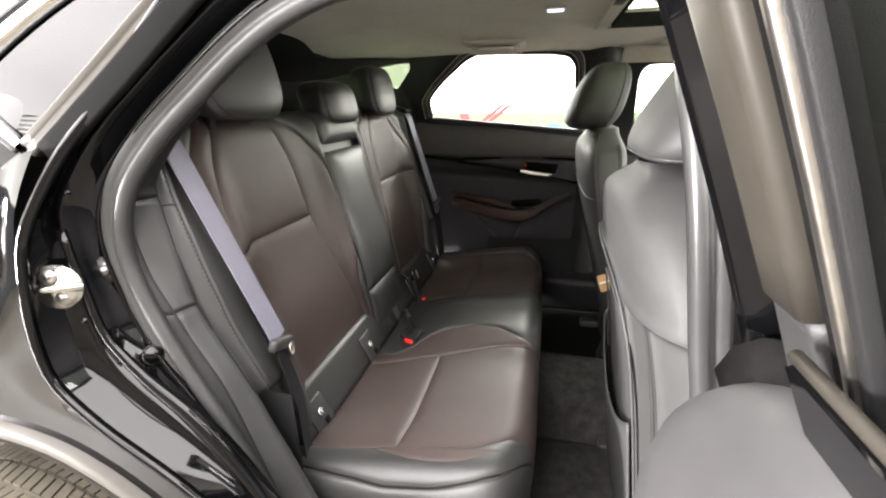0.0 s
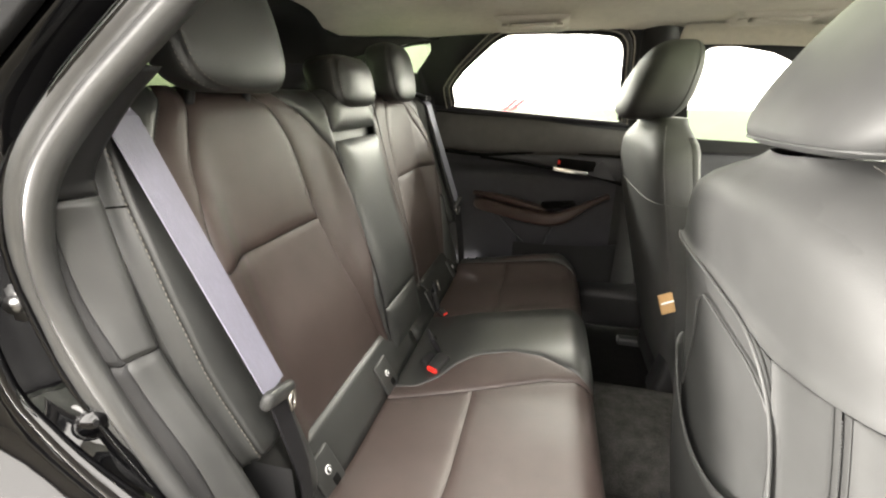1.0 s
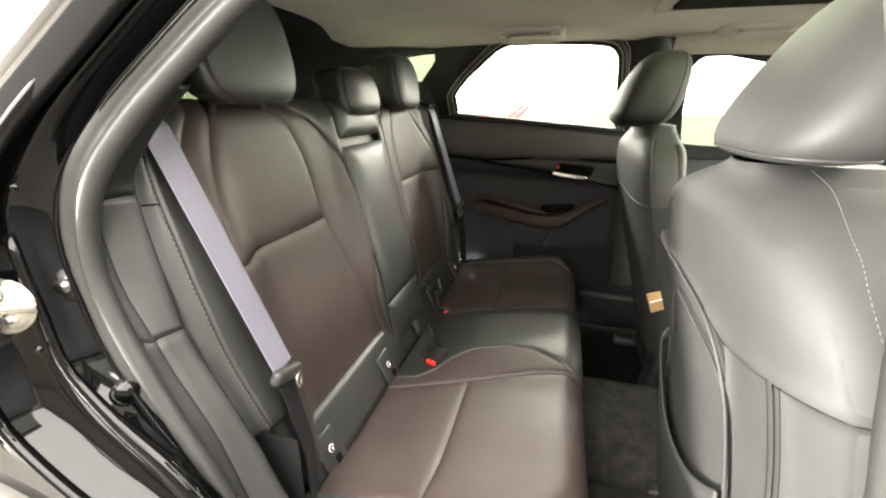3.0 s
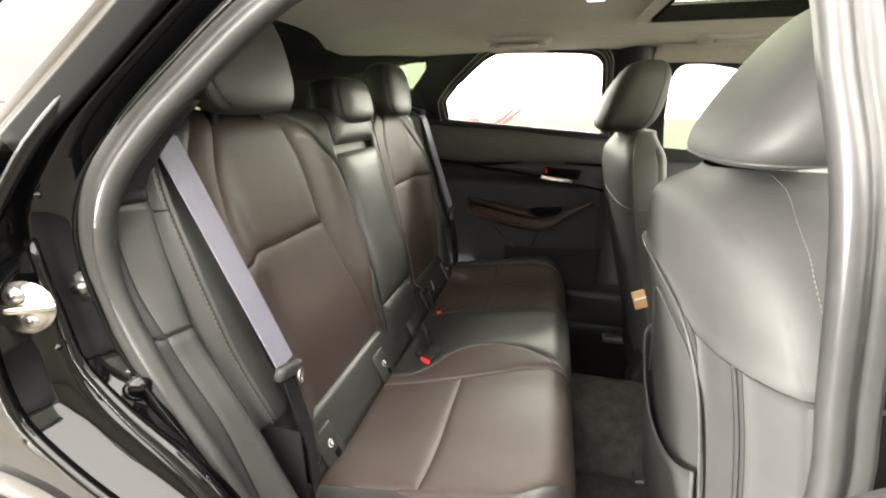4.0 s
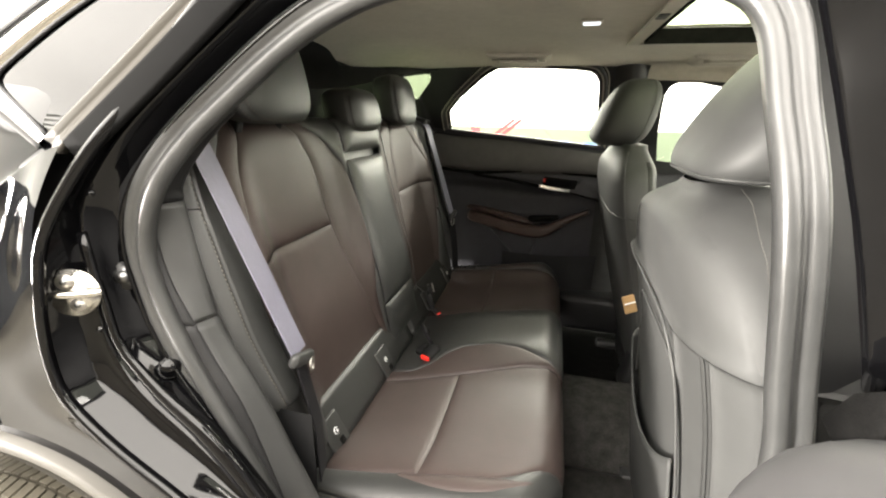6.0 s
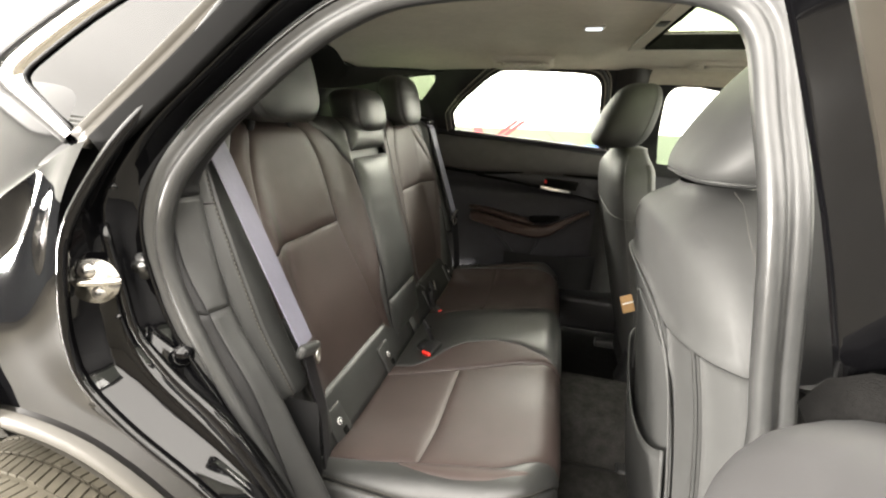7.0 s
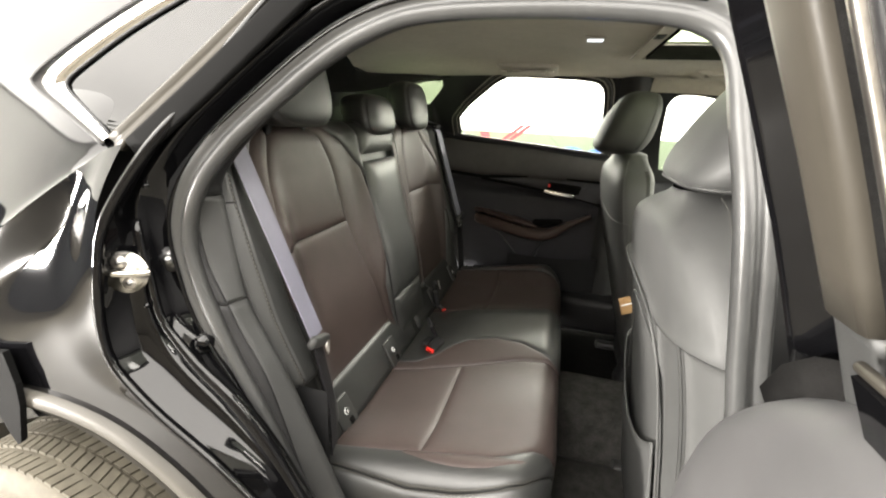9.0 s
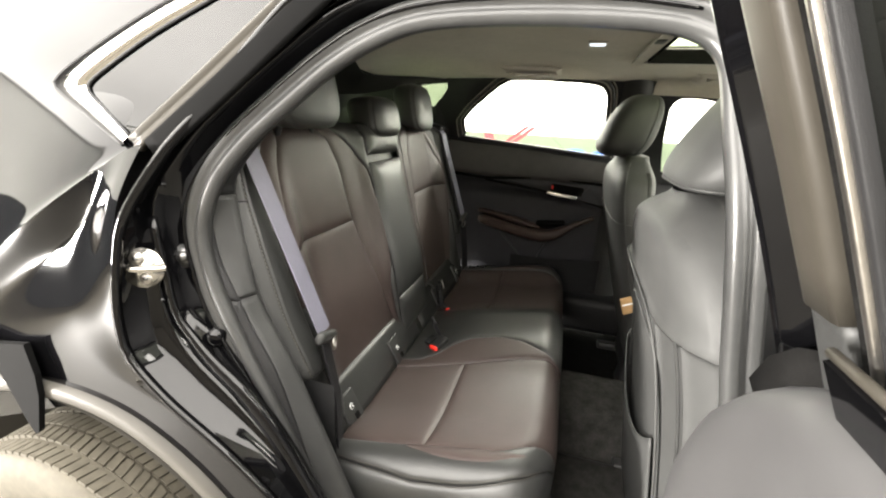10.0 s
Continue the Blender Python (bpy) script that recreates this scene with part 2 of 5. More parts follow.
def disc(c, r, depth, axis, n=24, bevel=0.0):
    bm = bmesh.new()
    bmesh.ops.create_cone(bm, segments=n, cap_ends=True, radius1=r, radius2=r, depth=depth)
    if bevel:
        bmesh.ops.bevel(bm, geom=[e for e in bm.edges if len(e.link_faces) == 2 and e.calc_face_angle() > 1], offset=bevel, segments=2, affect="EDGES")
    q = Vector((0, 0, 1)).rotation_difference(Vector(axis)).to_matrix().to_4x4()
    bmesh.ops.transform(bm, matrix=Matrix.Translation(c) @ q, verts=bm.verts)
    return bm


def panel(S, lo, hi, va, vb, puff=0.008, edge=0.012, sink=0.0035, nu=22, nv=26, back=True):
    """An upholstered panel on the surface S(a, v), a between lo(v) and hi(v), v between va and vb; its border dips into a seam."""
    lo = lo if callable(lo) else (lambda v, k=lo: k)
    hi = hi if callable(hi) else (lambda v, k=hi: k)

    def warp(t):
        return 0.5 - 0.5 * math.cos(math.pi * t)
    rows = []
    e = 0.002
    for j in range(nv + 1):
        v = lerp(va, vb, warp(j / nv))
        row = []
        for i in range(nu + 1):
            a = lerp(lo(v), hi(v), warp(i / nu))
            p = Vector(S(a, v))
            n = (Vector(S(a + e, v)) - Vector(S(a - e, v))).cross(Vector(S(a, v + e)) - Vector(S(a, v - e)))
            n.normalize()
            d = min(abs(a - lo(v)), abs(hi(v) - a), v - va, vb - v)
            h = (puff + sink) * (1 - math.exp(-max(d, 0) / edge)) - sink
            row.append(p + n * h * FLIP[0])
        rows.append(row)
    return loft(rows)


FLIP = [1]


def stitches(path, ref, length=0.005, gap=0.004, w=0.0012):
    """A run of thread dashes, joined into one mesh."""
    pts = even(path, max(2, int(sum((b - a).length for a, b in zip(path, path[1:])) / (length + gap))))
    bm = bmesh.new()
    for a, b in zip(pts, pts[1:]):
        t = (b - a).normalized()
        s = t.cross(Vector(ref)).normalized()
        r = s.cross(t).normalized()
        q = a + t * length
        vs = [bm.verts.new(p) for p in (a - s * w, a + s * w, q + s * w, q - s * w)]
        top = [bm.verts.new((vs[0].co + vs[1].co) / 2 + t * length * 0.3 + r * w), bm.verts.new((vs[2].co + vs[3].co) / 2 - t * length * 0.3 + r * w)]
        bm.faces.new((vs[0], vs[3], top[1], top[0]))
        bm.faces.new((vs[1], top[0], top[1], vs[2]))
        bm.faces.new((vs[0], top[0], vs[1]))
        bm.faces.new((vs[3], vs[2], top[1]))
    return bm

# ---------------------------------------------------------------- the room
X0, X1, Y0, Y1, H = -5.0, 5.0, -7.0, 3.6, 2.95
GZ = -0.076  # height of the bay floor
YM, YL = (Y0 + Y1) / 2, Y1 - Y0
setting("floor", rbox((0, YM, GZ - 0.05), (10.4, YL + 0.4, 0.1), 0), FLOORM, "sealed grey concrete floor of the car bay", "floor")
setting("ceiling", rbox((0, YM, H + 0.05), (10.4, YL + 0.4, 0.1), 0), CEIL, "white painted ceiling of the car bay", "ceiling")
setting("wall_north", rbox((0, Y1 + 0.1, (H + GZ) / 2), (10.4, 0.2, H - GZ - 0.004), 0), WALL, "white painted wall of the car bay", "wall")
setting("wall_south", rbox((0, Y0 - 0.1, (H + GZ) / 2), (10.4, 0.2, H - GZ - 0.004), 0), WALL_TAN, "taupe painted wall of the car bay", "wall")
# west wall: slate tone set for dark reflections in the paint
setting("wall_west", rbox((X0 - 0.1, YM, (H + GZ) / 2), (0.2, YL, H - GZ - 0.004), 0), WALL_DARK, "dark slate grey wall of the car bay", "wall")
setting("wall_east", rbox((X1 + 0.1, YM, (H + GZ) / 2), (0.2, YL, H - GZ - 0.004), 0), WALL, "white painted wall of the car bay", "wall")


def unseen_ceiling_light(x, y, drop, w, d, power, lift):
    z = H - drop
    t = thing("unseen_ceiling_light", (x, y, z), "unseen white light panel added under the ceiling", "ceiling light", "ceiling lights")
    ring = sweep([Vector((x + a, y + b, z)) for a, b in ((-w / 2, -d / 2), (w / 2, -d / 2), (w / 2, d / 2), (-w / 2, d / 2))], rrect(0.012, 0.05, 0.003, 1), (0, 0, 1), closed=True)
    part("frame", ring, WHITE, t, smooth=False)
    part("backing", rbox((x, y, z), (w - 0.03, d - 0.03, 0.02), 0.002), WHITE, t, smooth=False)
    for sx in (-0.4, 0.4):
        part("hanger", sweep([Vector((x + sx * w, y, z)), Vector((x + sx * w, y, H))], circle(0.004, 6), (1, 0, 0)), STEEL, t)
    # besides the lamp facing down, an upward one is added to brighten the ceiling
    for dz, watts, turn in ((-0.02, power, 0), (0.02, lift, 180)):
        if not watts:
            continue
        lamp = bpy.data.lights.new("lamp", "AREA")
        lamp.shape, lamp.size, lamp.size_y, lamp.energy = "RECTANGLE", w - 0.04, d - 0.04, watts
        lamp.color = (1.0, 0.958, 0.872)
        ob = new("lamp", lamp)
        ob.parent = t
        ob.matrix_parent_inverse = Matrix.Translation(-OFFSET[t])
        ob.location, ob.rotation_euler = (x, y, z + dz), (radians(turn), 0, 0)


for spec in LIGHTS:
    unseen_ceiling_light(*spec)


def fill_stand(x, y, z, w, h, yaw, power):
    """An unseen upright soft light, added as fill and turned towards the car."""
    t = thing("fill_panel", (x, y, GZ), "unseen upright soft light panel on two feet, added to light the seats", "studio light", "studio lights")
    m = Matrix.Translation((x, y, z)) @ Matrix.Rotation(radians(yaw), 4, "Z")
    part("housing", (lambda bm: (bmesh.ops.transform(bm, matrix=m @ pose(0, -0.05, 0), verts=bm.verts), bm)[1])(rbox((0, 0, 0), (w + 0.06, 0.08, h + 0.06), 0.015)), WHITE, t)
    for o in (-0.35, 0.35):
        part("foot", (lambda bm: (bmesh.ops.transform(bm, matrix=m @ pose(o, -0.05, 0.012 - z + GZ), verts=bm.verts), bm)[1])(rbox((0, 0, 0), (0.06, 0.45, 0.024), 0.008)), WHITE, t)
    lamp = bpy.data.lights.new("lamp", "AREA")
    lamp.shape, lamp.size, lamp.size_y, lamp.energy = "RECTANGLE", w, h, power
    lamp.color, lamp.spread = (1.0, 0.958, 0.872), radians(115)
    ob = new("lamp", lamp)
    ob.parent = t
    ob.matrix_parent_inverse = Matrix.Translation(-OFFSET[t])
    ob.matrix_basis = m @ pose(0, 0.0, 0, 90, 0, 0)


for spec in FILL_STANDS:
    fill_stand(*spec)

# white band added as a reflector for the rear pillar and hatch glass
setting("reflection_band", rbox((X0 + 0.006, YM, 2.1), (0.012, YL - 0.02, 1.69), 0.002), WALL, "white band added on the slate wall to brighten reflections in the paint", "wall")
band = setting("wall_band", rbox((1.0, Y1 - 0.003, (1.14 + GZ) / 2), (4.6, 0.012, 1.14 - GZ), 0.002), WALL_LOW, "pale green painted band on the white wall", "wall")


def plate(pts, y, mat, name, parent):
    bm = bmesh.new()
    f = bm.faces.new([bm.verts.new((x, y, z)) for x, z in pts])
    bm.normal_update()
    bmesh.ops.solidify(bm, geom=[f], thickness=0.003)
    return part(name, bm, mat, parent, smooth=False)


mark = thing("wall_graphic", (0, Y1 - 0.006, 1.0), "red and blue printed stripes on the white wall", "wall graphic")
for o in (0.0, 0.075):
    plate([(-0.30 + o, 1.02), (-0.245 + o, 1.02), (0.005 + o, 1.225), (-0.05 + o, 1.225)], Y1 - 0.012, WRED, "red_stripe", mark)
plate([(-0.50, 1.13), (-0.40, 1.13), (-0.36, 1.02), (-0.46, 1.02)], Y1 - 0.012, WRED, "red_block", mark)
plate([(0.50 + 0.16 * math.cos(a), 0.93 + 0.09 * math.sin(a)) for a in [2 * math.pi * i / 24 for i in range(24)]], Y1 - 0.014, WBLUE, "blue_disc", mark)
plate([(0.76 + 0.13 * math.cos(a), 0.92 + 0.09 * math.sin(a)) for a in [2 * math.pi * i / 24 for i in range(24)]], Y1 - 0.014, WBLUE, "blue_disc", mark)

# ---------------------------------------------------------------- car shell
car = thing("car_body", (0.2, 0, 0), "black crossover car body with its rear side door open", "car")


def side(z):
    """Half width of the cabin side at height z: it leans in above the belt."""
    return 0.71 - 0.35 * max(0, z - 1.15)


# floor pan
# one carpet: far side painted black as shade, near side and tunnel as lit
for nm, y0, y1, mat in (("far_carpet_shaded", 0.12, 0.72, CARPET_SHADE), ("near_carpet_lit", -0.72, 0.12, MAT_LIT_CARPET)):
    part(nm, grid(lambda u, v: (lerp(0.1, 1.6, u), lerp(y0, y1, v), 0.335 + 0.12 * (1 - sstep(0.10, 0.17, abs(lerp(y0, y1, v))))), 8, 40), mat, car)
# far sill painted darker than the near one to stand for shade
part("door_sill", sweep([Vector((0.0, 0.66, 0.44)), Vector((1.6, 0.66, 0.44))], rrect(0.13, 0.16, 0.03), (0, 0, 1)), PLASTIC, car)
part("door_sill", sweep([Vector((0.05, -0.67, 0.36)), Vector((1.6, -0.67, 0.36))], rrect(0.10, 0.12, 0.03), (0, 0, 1)), PLASTIC_GREY, car)

for my in (-0.40,):
    fm = thing("floor_mat", (0.62, my, 0.345), "dark grey carpet floor mat in the rear footwell", "floor mat")
    part("carpet_pad", rbox((0.66, my, 0.347), (0.38, 0.44, 0.012), 0.005), MAT_LIT_CARPET, fm)
    part("binding", sweep([Vector((0.66 + a, my + b, 0.347)) for a, b in ((-0.19, -0.22), (0.19, -0.22), (0.19, 0.22), (-0.19, 0.22))], circle(0.006, 6), (0, 0, 1), closed=True), PLASTIC, fm)

# headliner with the sunroof opening
SR = (0.585, 1.02, -0.36, 0.24)


def roof_z(x, y):
    return 1.455 - 0.033 * (abs(y) / 0.66) ** 2.2 - 0.06 * max(0, 0.1 - x) ** 1.5 - 0.04 * max(0, x - 0.9) ** 2 + 0.022 * sstep(0.53, 0.40, abs(y)) * sstep(-0.42, -0.15, x) * sstep(0.50, 0.30, x)


def headliner():
    xs = sorted(set([round(lerp(-0.40, SR[0], i / 14), 4) for i in range(15)] + [round(lerp(SR[0], SR[1], i / 8), 4) for i in range(9)] + [round(lerp(SR[1], 1.16, i / 4), 4) for i in range(5)]))
    ys = sorted(set([round(lerp(-0.645, SR[2], i / 8), 4) for i in range(9)] + [round(lerp(SR[2], SR[3], i / 8), 4) for i in range(9)] + [round(lerp(SR[3], 0.645, i / 10), 4) for i in range(11)]))
    bm = bmesh.new()
    v = {(x, y): bm.verts.new((x, y, roof_z(x, y))) for x in xs for y in ys}
    for a, b in zip(xs, xs[1:]):
        for c, d in zip(ys, ys[1:]):
            if a >= SR[0] - 1e-4 and b <= SR[1] + 1e-4 and c >= SR[2] - 1e-4 and d <= SR[3] + 1e-4:
                continue
            bm.faces.new((v[a, c], v[b, c], v[b, d], v[a, d]))
    return bm


part("headliner", headliner(), HEADLINER, car, "pale beige cloth headliner")
part("headliner_side", loft([[Vector((lerp(0.70, 1.16, i / 12), y, z - 0.02 * (i / 12) ** 2)) for i in range(13)] for y, z in ((0.55, 1.428), (0.590, 1.420), (0.606, 1.408), (0.614, 1.388), (0.622, 1.380))]), HEADLINER, car, "pale beige roof side lining")
part("roof_panel", grid(lambda u, v: (lerp(-0.62, SR[0] - 0.06, u), lerp(-0.62, 0.62, v), roof_z(lerp(-0.4, 1.5, u), lerp(-0.6, 0.6, v)) + 0.05), 10, 10), PAINT, car)
part("roof_panel", grid(lambda u, v: (lerp(SR[0] - 0.06, 1.16, u), lerp(SR[3] + 0.06, 0.62, v), roof_z(lerp(0.5, 1.5, u), lerp(0.3, 0.6, v)) + 0.05), 8, 4), PAINT, car)
part("roof_panel", grid(lambda u, v: (lerp(SR[0] - 0.06, 1.16, u), lerp(-0.62, SR[2] - 0.06, v), roof_z(lerp(0.5, 1.5, u), lerp(0.3, 0.6, v)) + 0.05), 8, 4), PAINT, car)
sun = part("sunroof_frame", sweep([Vector((SR[0], SR[2], 1.452)), Vector((SR[1], SR[2], 1.452)), Vector((SR[1], SR[3], 1.452)), Vector((SR[0], SR[3], 1.452))],
           [(-0.016, -0.012), (0.02, -0.012), (0.02, -0.006), (0.0, -0.004), (-0.016, -0.004)], (0, 0, 1), closed=True), HEADPLASTIC, car, "beige sunroof surround", smooth=False)
well = [[Vector((x, y, z)) for x, y in ((SR[0] + d, SR[2] + d), (SR[1] - d, SR[2] + d), (SR[1] - d, SR[3] - d), (SR[0] + d, SR[3] - d))] for d, z in ((0.022, 1.4390), (0.022, 1.452), (0.004, 1.453), (0.004, 1.480))]
part("sunroof_well", loft(well, closed_cols=True), CARPET_SHADE, car, "black sunroof channel", smooth=False)
pane = part("sunroof_glass", grid(lambda u, v: (lerp(SR[0] - 0.05, SR[1] + 0.05, u), lerp(SR[2] - 0.05, SR[3] + 0.05, v), 1.482), 2, 2), GLASS_ROOF, car, "green-tinted glass", smooth=False)

def grab_handle(x0, x1):
    g = thing("grab_handle", ((x0 + x1) / 2, 0.5, 1.40), "folded pale beige grab handle on the roof edge", "grab handle", "grab handles")
    yy = 0.515

    def at(x, y, lift):
        return Vector((x, y, roof_z(x, y) - lift))
    part("base", loft([[at(lerp(x0, x1, i / 12), yy + o, 0.001 + l * min(1, 4 * math.sin(math.pi * i / 12))) for i in range(13)] for o, l in ((-0.060, 0.0), (-0.058, 0.008), (-0.050, 0.012), (-0.042, 0.005), (0.030, 0.005), (0.036, 0.012), (0.046, 0.012), (0.054, 0.0))]), HEADPLASTIC, g)
    part("grip", sweep(even([at(lerp(x0 + 0.045, x1 - 0.045, i / 8), yy - 0.014, 0.010) for i in range(9)], 9), rrect(0.030, 0.012, 0.005), (0, 0, 1)), HEADPLASTIC, g)
    for x in (x0 + 0.028, x1 - 0.028):
        part("hinge_cover", rbox(at(x, yy, 0.004), (0.02, 0.035, 0.008), 0.003), HEADPLASTIC, g)


grab_handle(0.135, 0.36)
grab_handle(0.80, 1.03)
lamp_unit = thing("roof_lamp", (0.454, 0, 1.45), "small lit white lamp set in the headliner", "lamp")
part("bezel", rbox((0.454, -0.001, roof_z(0.454, 0) - 0.002), (0.048, 0.036, 0.006), 0.002), HEADPLASTIC, lamp_unit)
part("lens", rbox((0.454, -0.001, roof_z(0.454, 0) - 0.005), (0.038, 0.026, 0.005), 0.002), LENS, lamp_unit, "bright white lens")
part("sunroof_latch", rbox((SR[0] - 0.004, -0.12, 1.442), (0.022, 0.05, 0.008), 0.003), PLASTIC_GREY, sun, "small grey blind latch")

# far side of the cabin: pillar trims with window openings
FAR_WIN = [(-0.036, 1.184), (-0.046, 1.258), (0.005, 1.315), (0.076, 1.372), (0.120, 1.405), (0.164, 1.424), (0.30, 1.424), (0.44, 1.42), (0.509, 1.412), (0.533, 1.395), (0.545, 1.37), (0.552, 1.30), (0.562, 1.20), (0.569, 1.137), (0.40, 1.150), (0.15, 1.168)]
FRONT_WIN = [(0.80, 1.09), (0.783, 1.20), (0.776, 1.30), (0.776, 1.345), (0.80, 1.372), (0.88, 1.372), (0.98, 1.353), (1.15, 1.28), (1.35, 1.17), (1.45, 1.06), (1.2, 1.07), (1.0, 1.08)]
QUARTER = [(-0.33, 1.335), (-0.25, 1.388), (-0.18, 1.412), (-0.13, 1.416), (-0.108, 1.404), (-0.118, 1.375), (-0.182, 1.305)]


def far(x, z, off=0.0):
    return Vector((x, side(z) + 0.005 + off, z))


def near(x, z, off=0.0):
    return Vector((x, -side(z) - 0.005 - off, z))


def soft(pts, r):
    """Each corner of a closed outline gives way to two points near it."""
    out = []
    n = len(pts)
    for i, (x, z) in enumerate(pts):
        for px, pz in (pts[i - 1], pts[(i + 1) % n]):
            d = math.hypot(px - x, pz - z)
            k = min(r / d, 0.33)
            out.append((x + (px - x) * k, z + (pz - z) * k))
    return out


FAR_WIN, FRONT_WIN, QUARTER = soft(FAR_WIN, 0.012), soft(FRONT_WIN, 0.012), soft(QUARTER, 0.012)


def opening_sheet(win, box, at, offs=0.0, n=145):
    """A sheet that fills box round an opening; each point of the opening is joined to the nearest way out of it."""
    a = even(catmull([at(x, z, offs) for x, z in win], 4, True) + [at(*win[0], offs)], n)
    cx, cz = sum(x for x, z in win) / len(win), sum(z for x, z in win) / len(win)
    b = []
    x0, x1, z0, z1 = box
    for p in a:
        dx, dz = p.x - cx, p.z - cz
        k = min((x1 - cx) / dx if dx > 1e-6 else 1e9, (x0 - cx) / dx if dx < -1e-6 else 1e9, (z1 - cz) / dz if dz > 1e-6 else 1e9, (z0 - cz) / dz if dz < -1e-6 else 1e9)
        b.append(at(cx + dx * k, cz + dz * k, offs))
    mid = [p.lerp(q, 0.5) for p, q in zip(a, b)]
    return loft([a, mid, b])


far_door = thing("rear_door", (0.25, 0.72, 0.35), "closed black rear side door with window and brown armrest", "car door")
FAR_TRIM = DOORCARD
part("window_surround", opening_sheet(FAR_WIN, (-0.115, 0.60, 1.118, 1.445), far), PLASTIC, far_door)
for shift, rad in ((0.0, 0.006), (0.02, 0.006)):
    ring = [far(0.26 + (x - 0.26) * (1 + shift * 3), 1.28 + (z - 1.28) * (1 + shift * 6), -0.006) for x, z in FAR_WIN[1:27]]
    part("window_seal", sweep(catmull(ring, 5), circle(rad, 8)), RUBBER if shift else PLASTIC, far_door)
    rim_line = [far(0.26 + (x - 0.26) * (1.03 + shift * 3.4), 1.28 + (z - 1.28) * (1.06 + shift * 6.5), -0.012) for x, z in FAR_WIN[1:27]]
    part("seal_lip", sweep(catmull(rim_line, 5), circle(0.0022, 6)), SEAL_LIP, far_door, "thin pale seal lip")
part("window_glass", loft([catmull([far(x, z, 0.012) for x, z in FAR_WIN], 4, True), [far(0.26, 1.28, 0.012)] * (4 * len(FAR_WIN))], closed_cols=True), GLASS, far_door, smooth=False)
part("window_surround", opening_sheet(FRONT_WIN, (0.70, 1.7, 1.04, 1.43), far), PLASTIC, car)
part("window_glass", loft([catmull([far(x, z, 0.012) for x, z in FRONT_WIN], 4, True), [far(1.05, 1.22, 0.012)] * (4 * len(FRONT_WIN))], closed_cols=True), GLASS, car, smooth=False)
part("front_door_card", grid(lambda u, v: (lerp(0.715, 1.55, u), 0.735 - 0.03 * math.sin(math.pi * v), lerp(0.36, 1.075, v)), 10, 14), DOORCARD, car, "soft black front door lining")
for sg in (-1, 1):
    part("a_pillar", sweep(catmull([(1.12, sg * 0.60, 1.41), (1.35, sg * 0.64, 1.29), (1.62, sg * 0.68, 1.10)], 6), rrect(0.06, 0.07, 0.02), (0, 1, 0)), PLASTIC_GREY, car)
part("windscreen", grid(lambda u, v: (lerp(1.15, 1.66, u), lerp(-0.62, 0.62, v), lerp(1.42, 1.10, u)), 4, 4), GLASS, car, "clear windscreen", smooth=False)
part("quarter_trim", opening_sheet(QUARTER, (-1.25, -0.10, 0.9, 1.47), lambda x, z, o=0: far(x, z, o + 0.004)), PLASTIC, car)
part("quarter_glass", loft([catmull([far(x, z, 0.012) for x, z in QUARTER], 4, True), [far(-0.17, 1.37, 0.012)] * (4 * len(QUARTER))], closed_cols=True), GLASS_QUARTER, car, smooth=False)
# box added behind the trim to block light leaking through a gap
part("b_pillar_gap_backing", rbox((0.725, 0.7265, 0.70), (0.08, 0.012, 0.60), 0.002), PLASTIC, car, "black backing added to block light through the gap by the centre pillar")
part("b_pillar_trim", loft([[Vector((lerp(0.592, 0.71, i / 6) , side(z) - 0.035 * math.sin(math.pi * i / 6), z)) for i in range(7)] for z in [0.40 + 0.05 * k for k in range(22)]]), PLASTIC_GREY, car)


def belt(x):
    return 1.184 - 0.078 * (x + 0.036)


def card(x, z):
    """Inner face of the closed door: y at (x, z)."""
    y = 0.725 - 0.03 * math.exp(-((z - 1.06) / 0.09) ** 2) + 0.035 * math.exp(-((z - 0.98 + 0.03 * x) / 0.035) ** 2)
    return y


part("door_card", grid(lambda u, v: (lerp(-0.13, 0.64, u), card(lerp(-0.13, 0.64, u), lerp(0.42, belt(lerp(-0.13, 0.64, u)) - 0.004, v)), lerp(0.42, belt(lerp(-0.13, 0.64, u)) - 0.004, v)), 30, 60), FAR_TRIM, far_door, "soft black door lining")
part("upper_pad", loft([[Vector((x, 0.722 - d, zt + (belt(x) - 0.008 - zt) * f)) for x, zt in [(lerp(-0.12, 0.635, i / 24), 1.022 - 0.012 * math.sin(math.pi * i / 24)) for i in range(25)]] for f, d in ((-0.02, -0.02), (0.0, 0.012), (0.05, 0.026), (0.2, 0.034), (0.5, 0.034), (0.8, 0.022), (1.0, 0.004))]), DOORPAD, far_door, "soft charcoal upper door pad")
part("belt_trim", sweep([Vector((lerp(-0.13, 0.64, i / 12), 0.715, belt(lerp(-0.13, 0.64, i / 12)) - 0.006)) for i in range(13)], rrect(0.03, 0.02, 0.008), (0, 0, 1)), FAR_TRIM, far_door)
part("armrest", sweep(catmull([(0.06, 0.722, 0.816), (0.10, 0.708, 0.808), (0.17, 0.69, 0.797), (0.25, 0.668, 0.785), (0.34, 0.645, 0.778), (0.40, 0.634, 0.789), (0.445, 0.628, 0.817), (0.49, 0.622, 0.848), (0.56, 0.618, 0.886)], 8), rrect(0.075, 0.044, 0.016), (0, 0, 1), scale=lambda t: (0.80 + 0.25 * sstep(0.0, 0.08, t)) * (1 - 0.62 * sstep(0.55, 1.0, t))), BROWN_TRIM, far_door, "brown leather armrest")
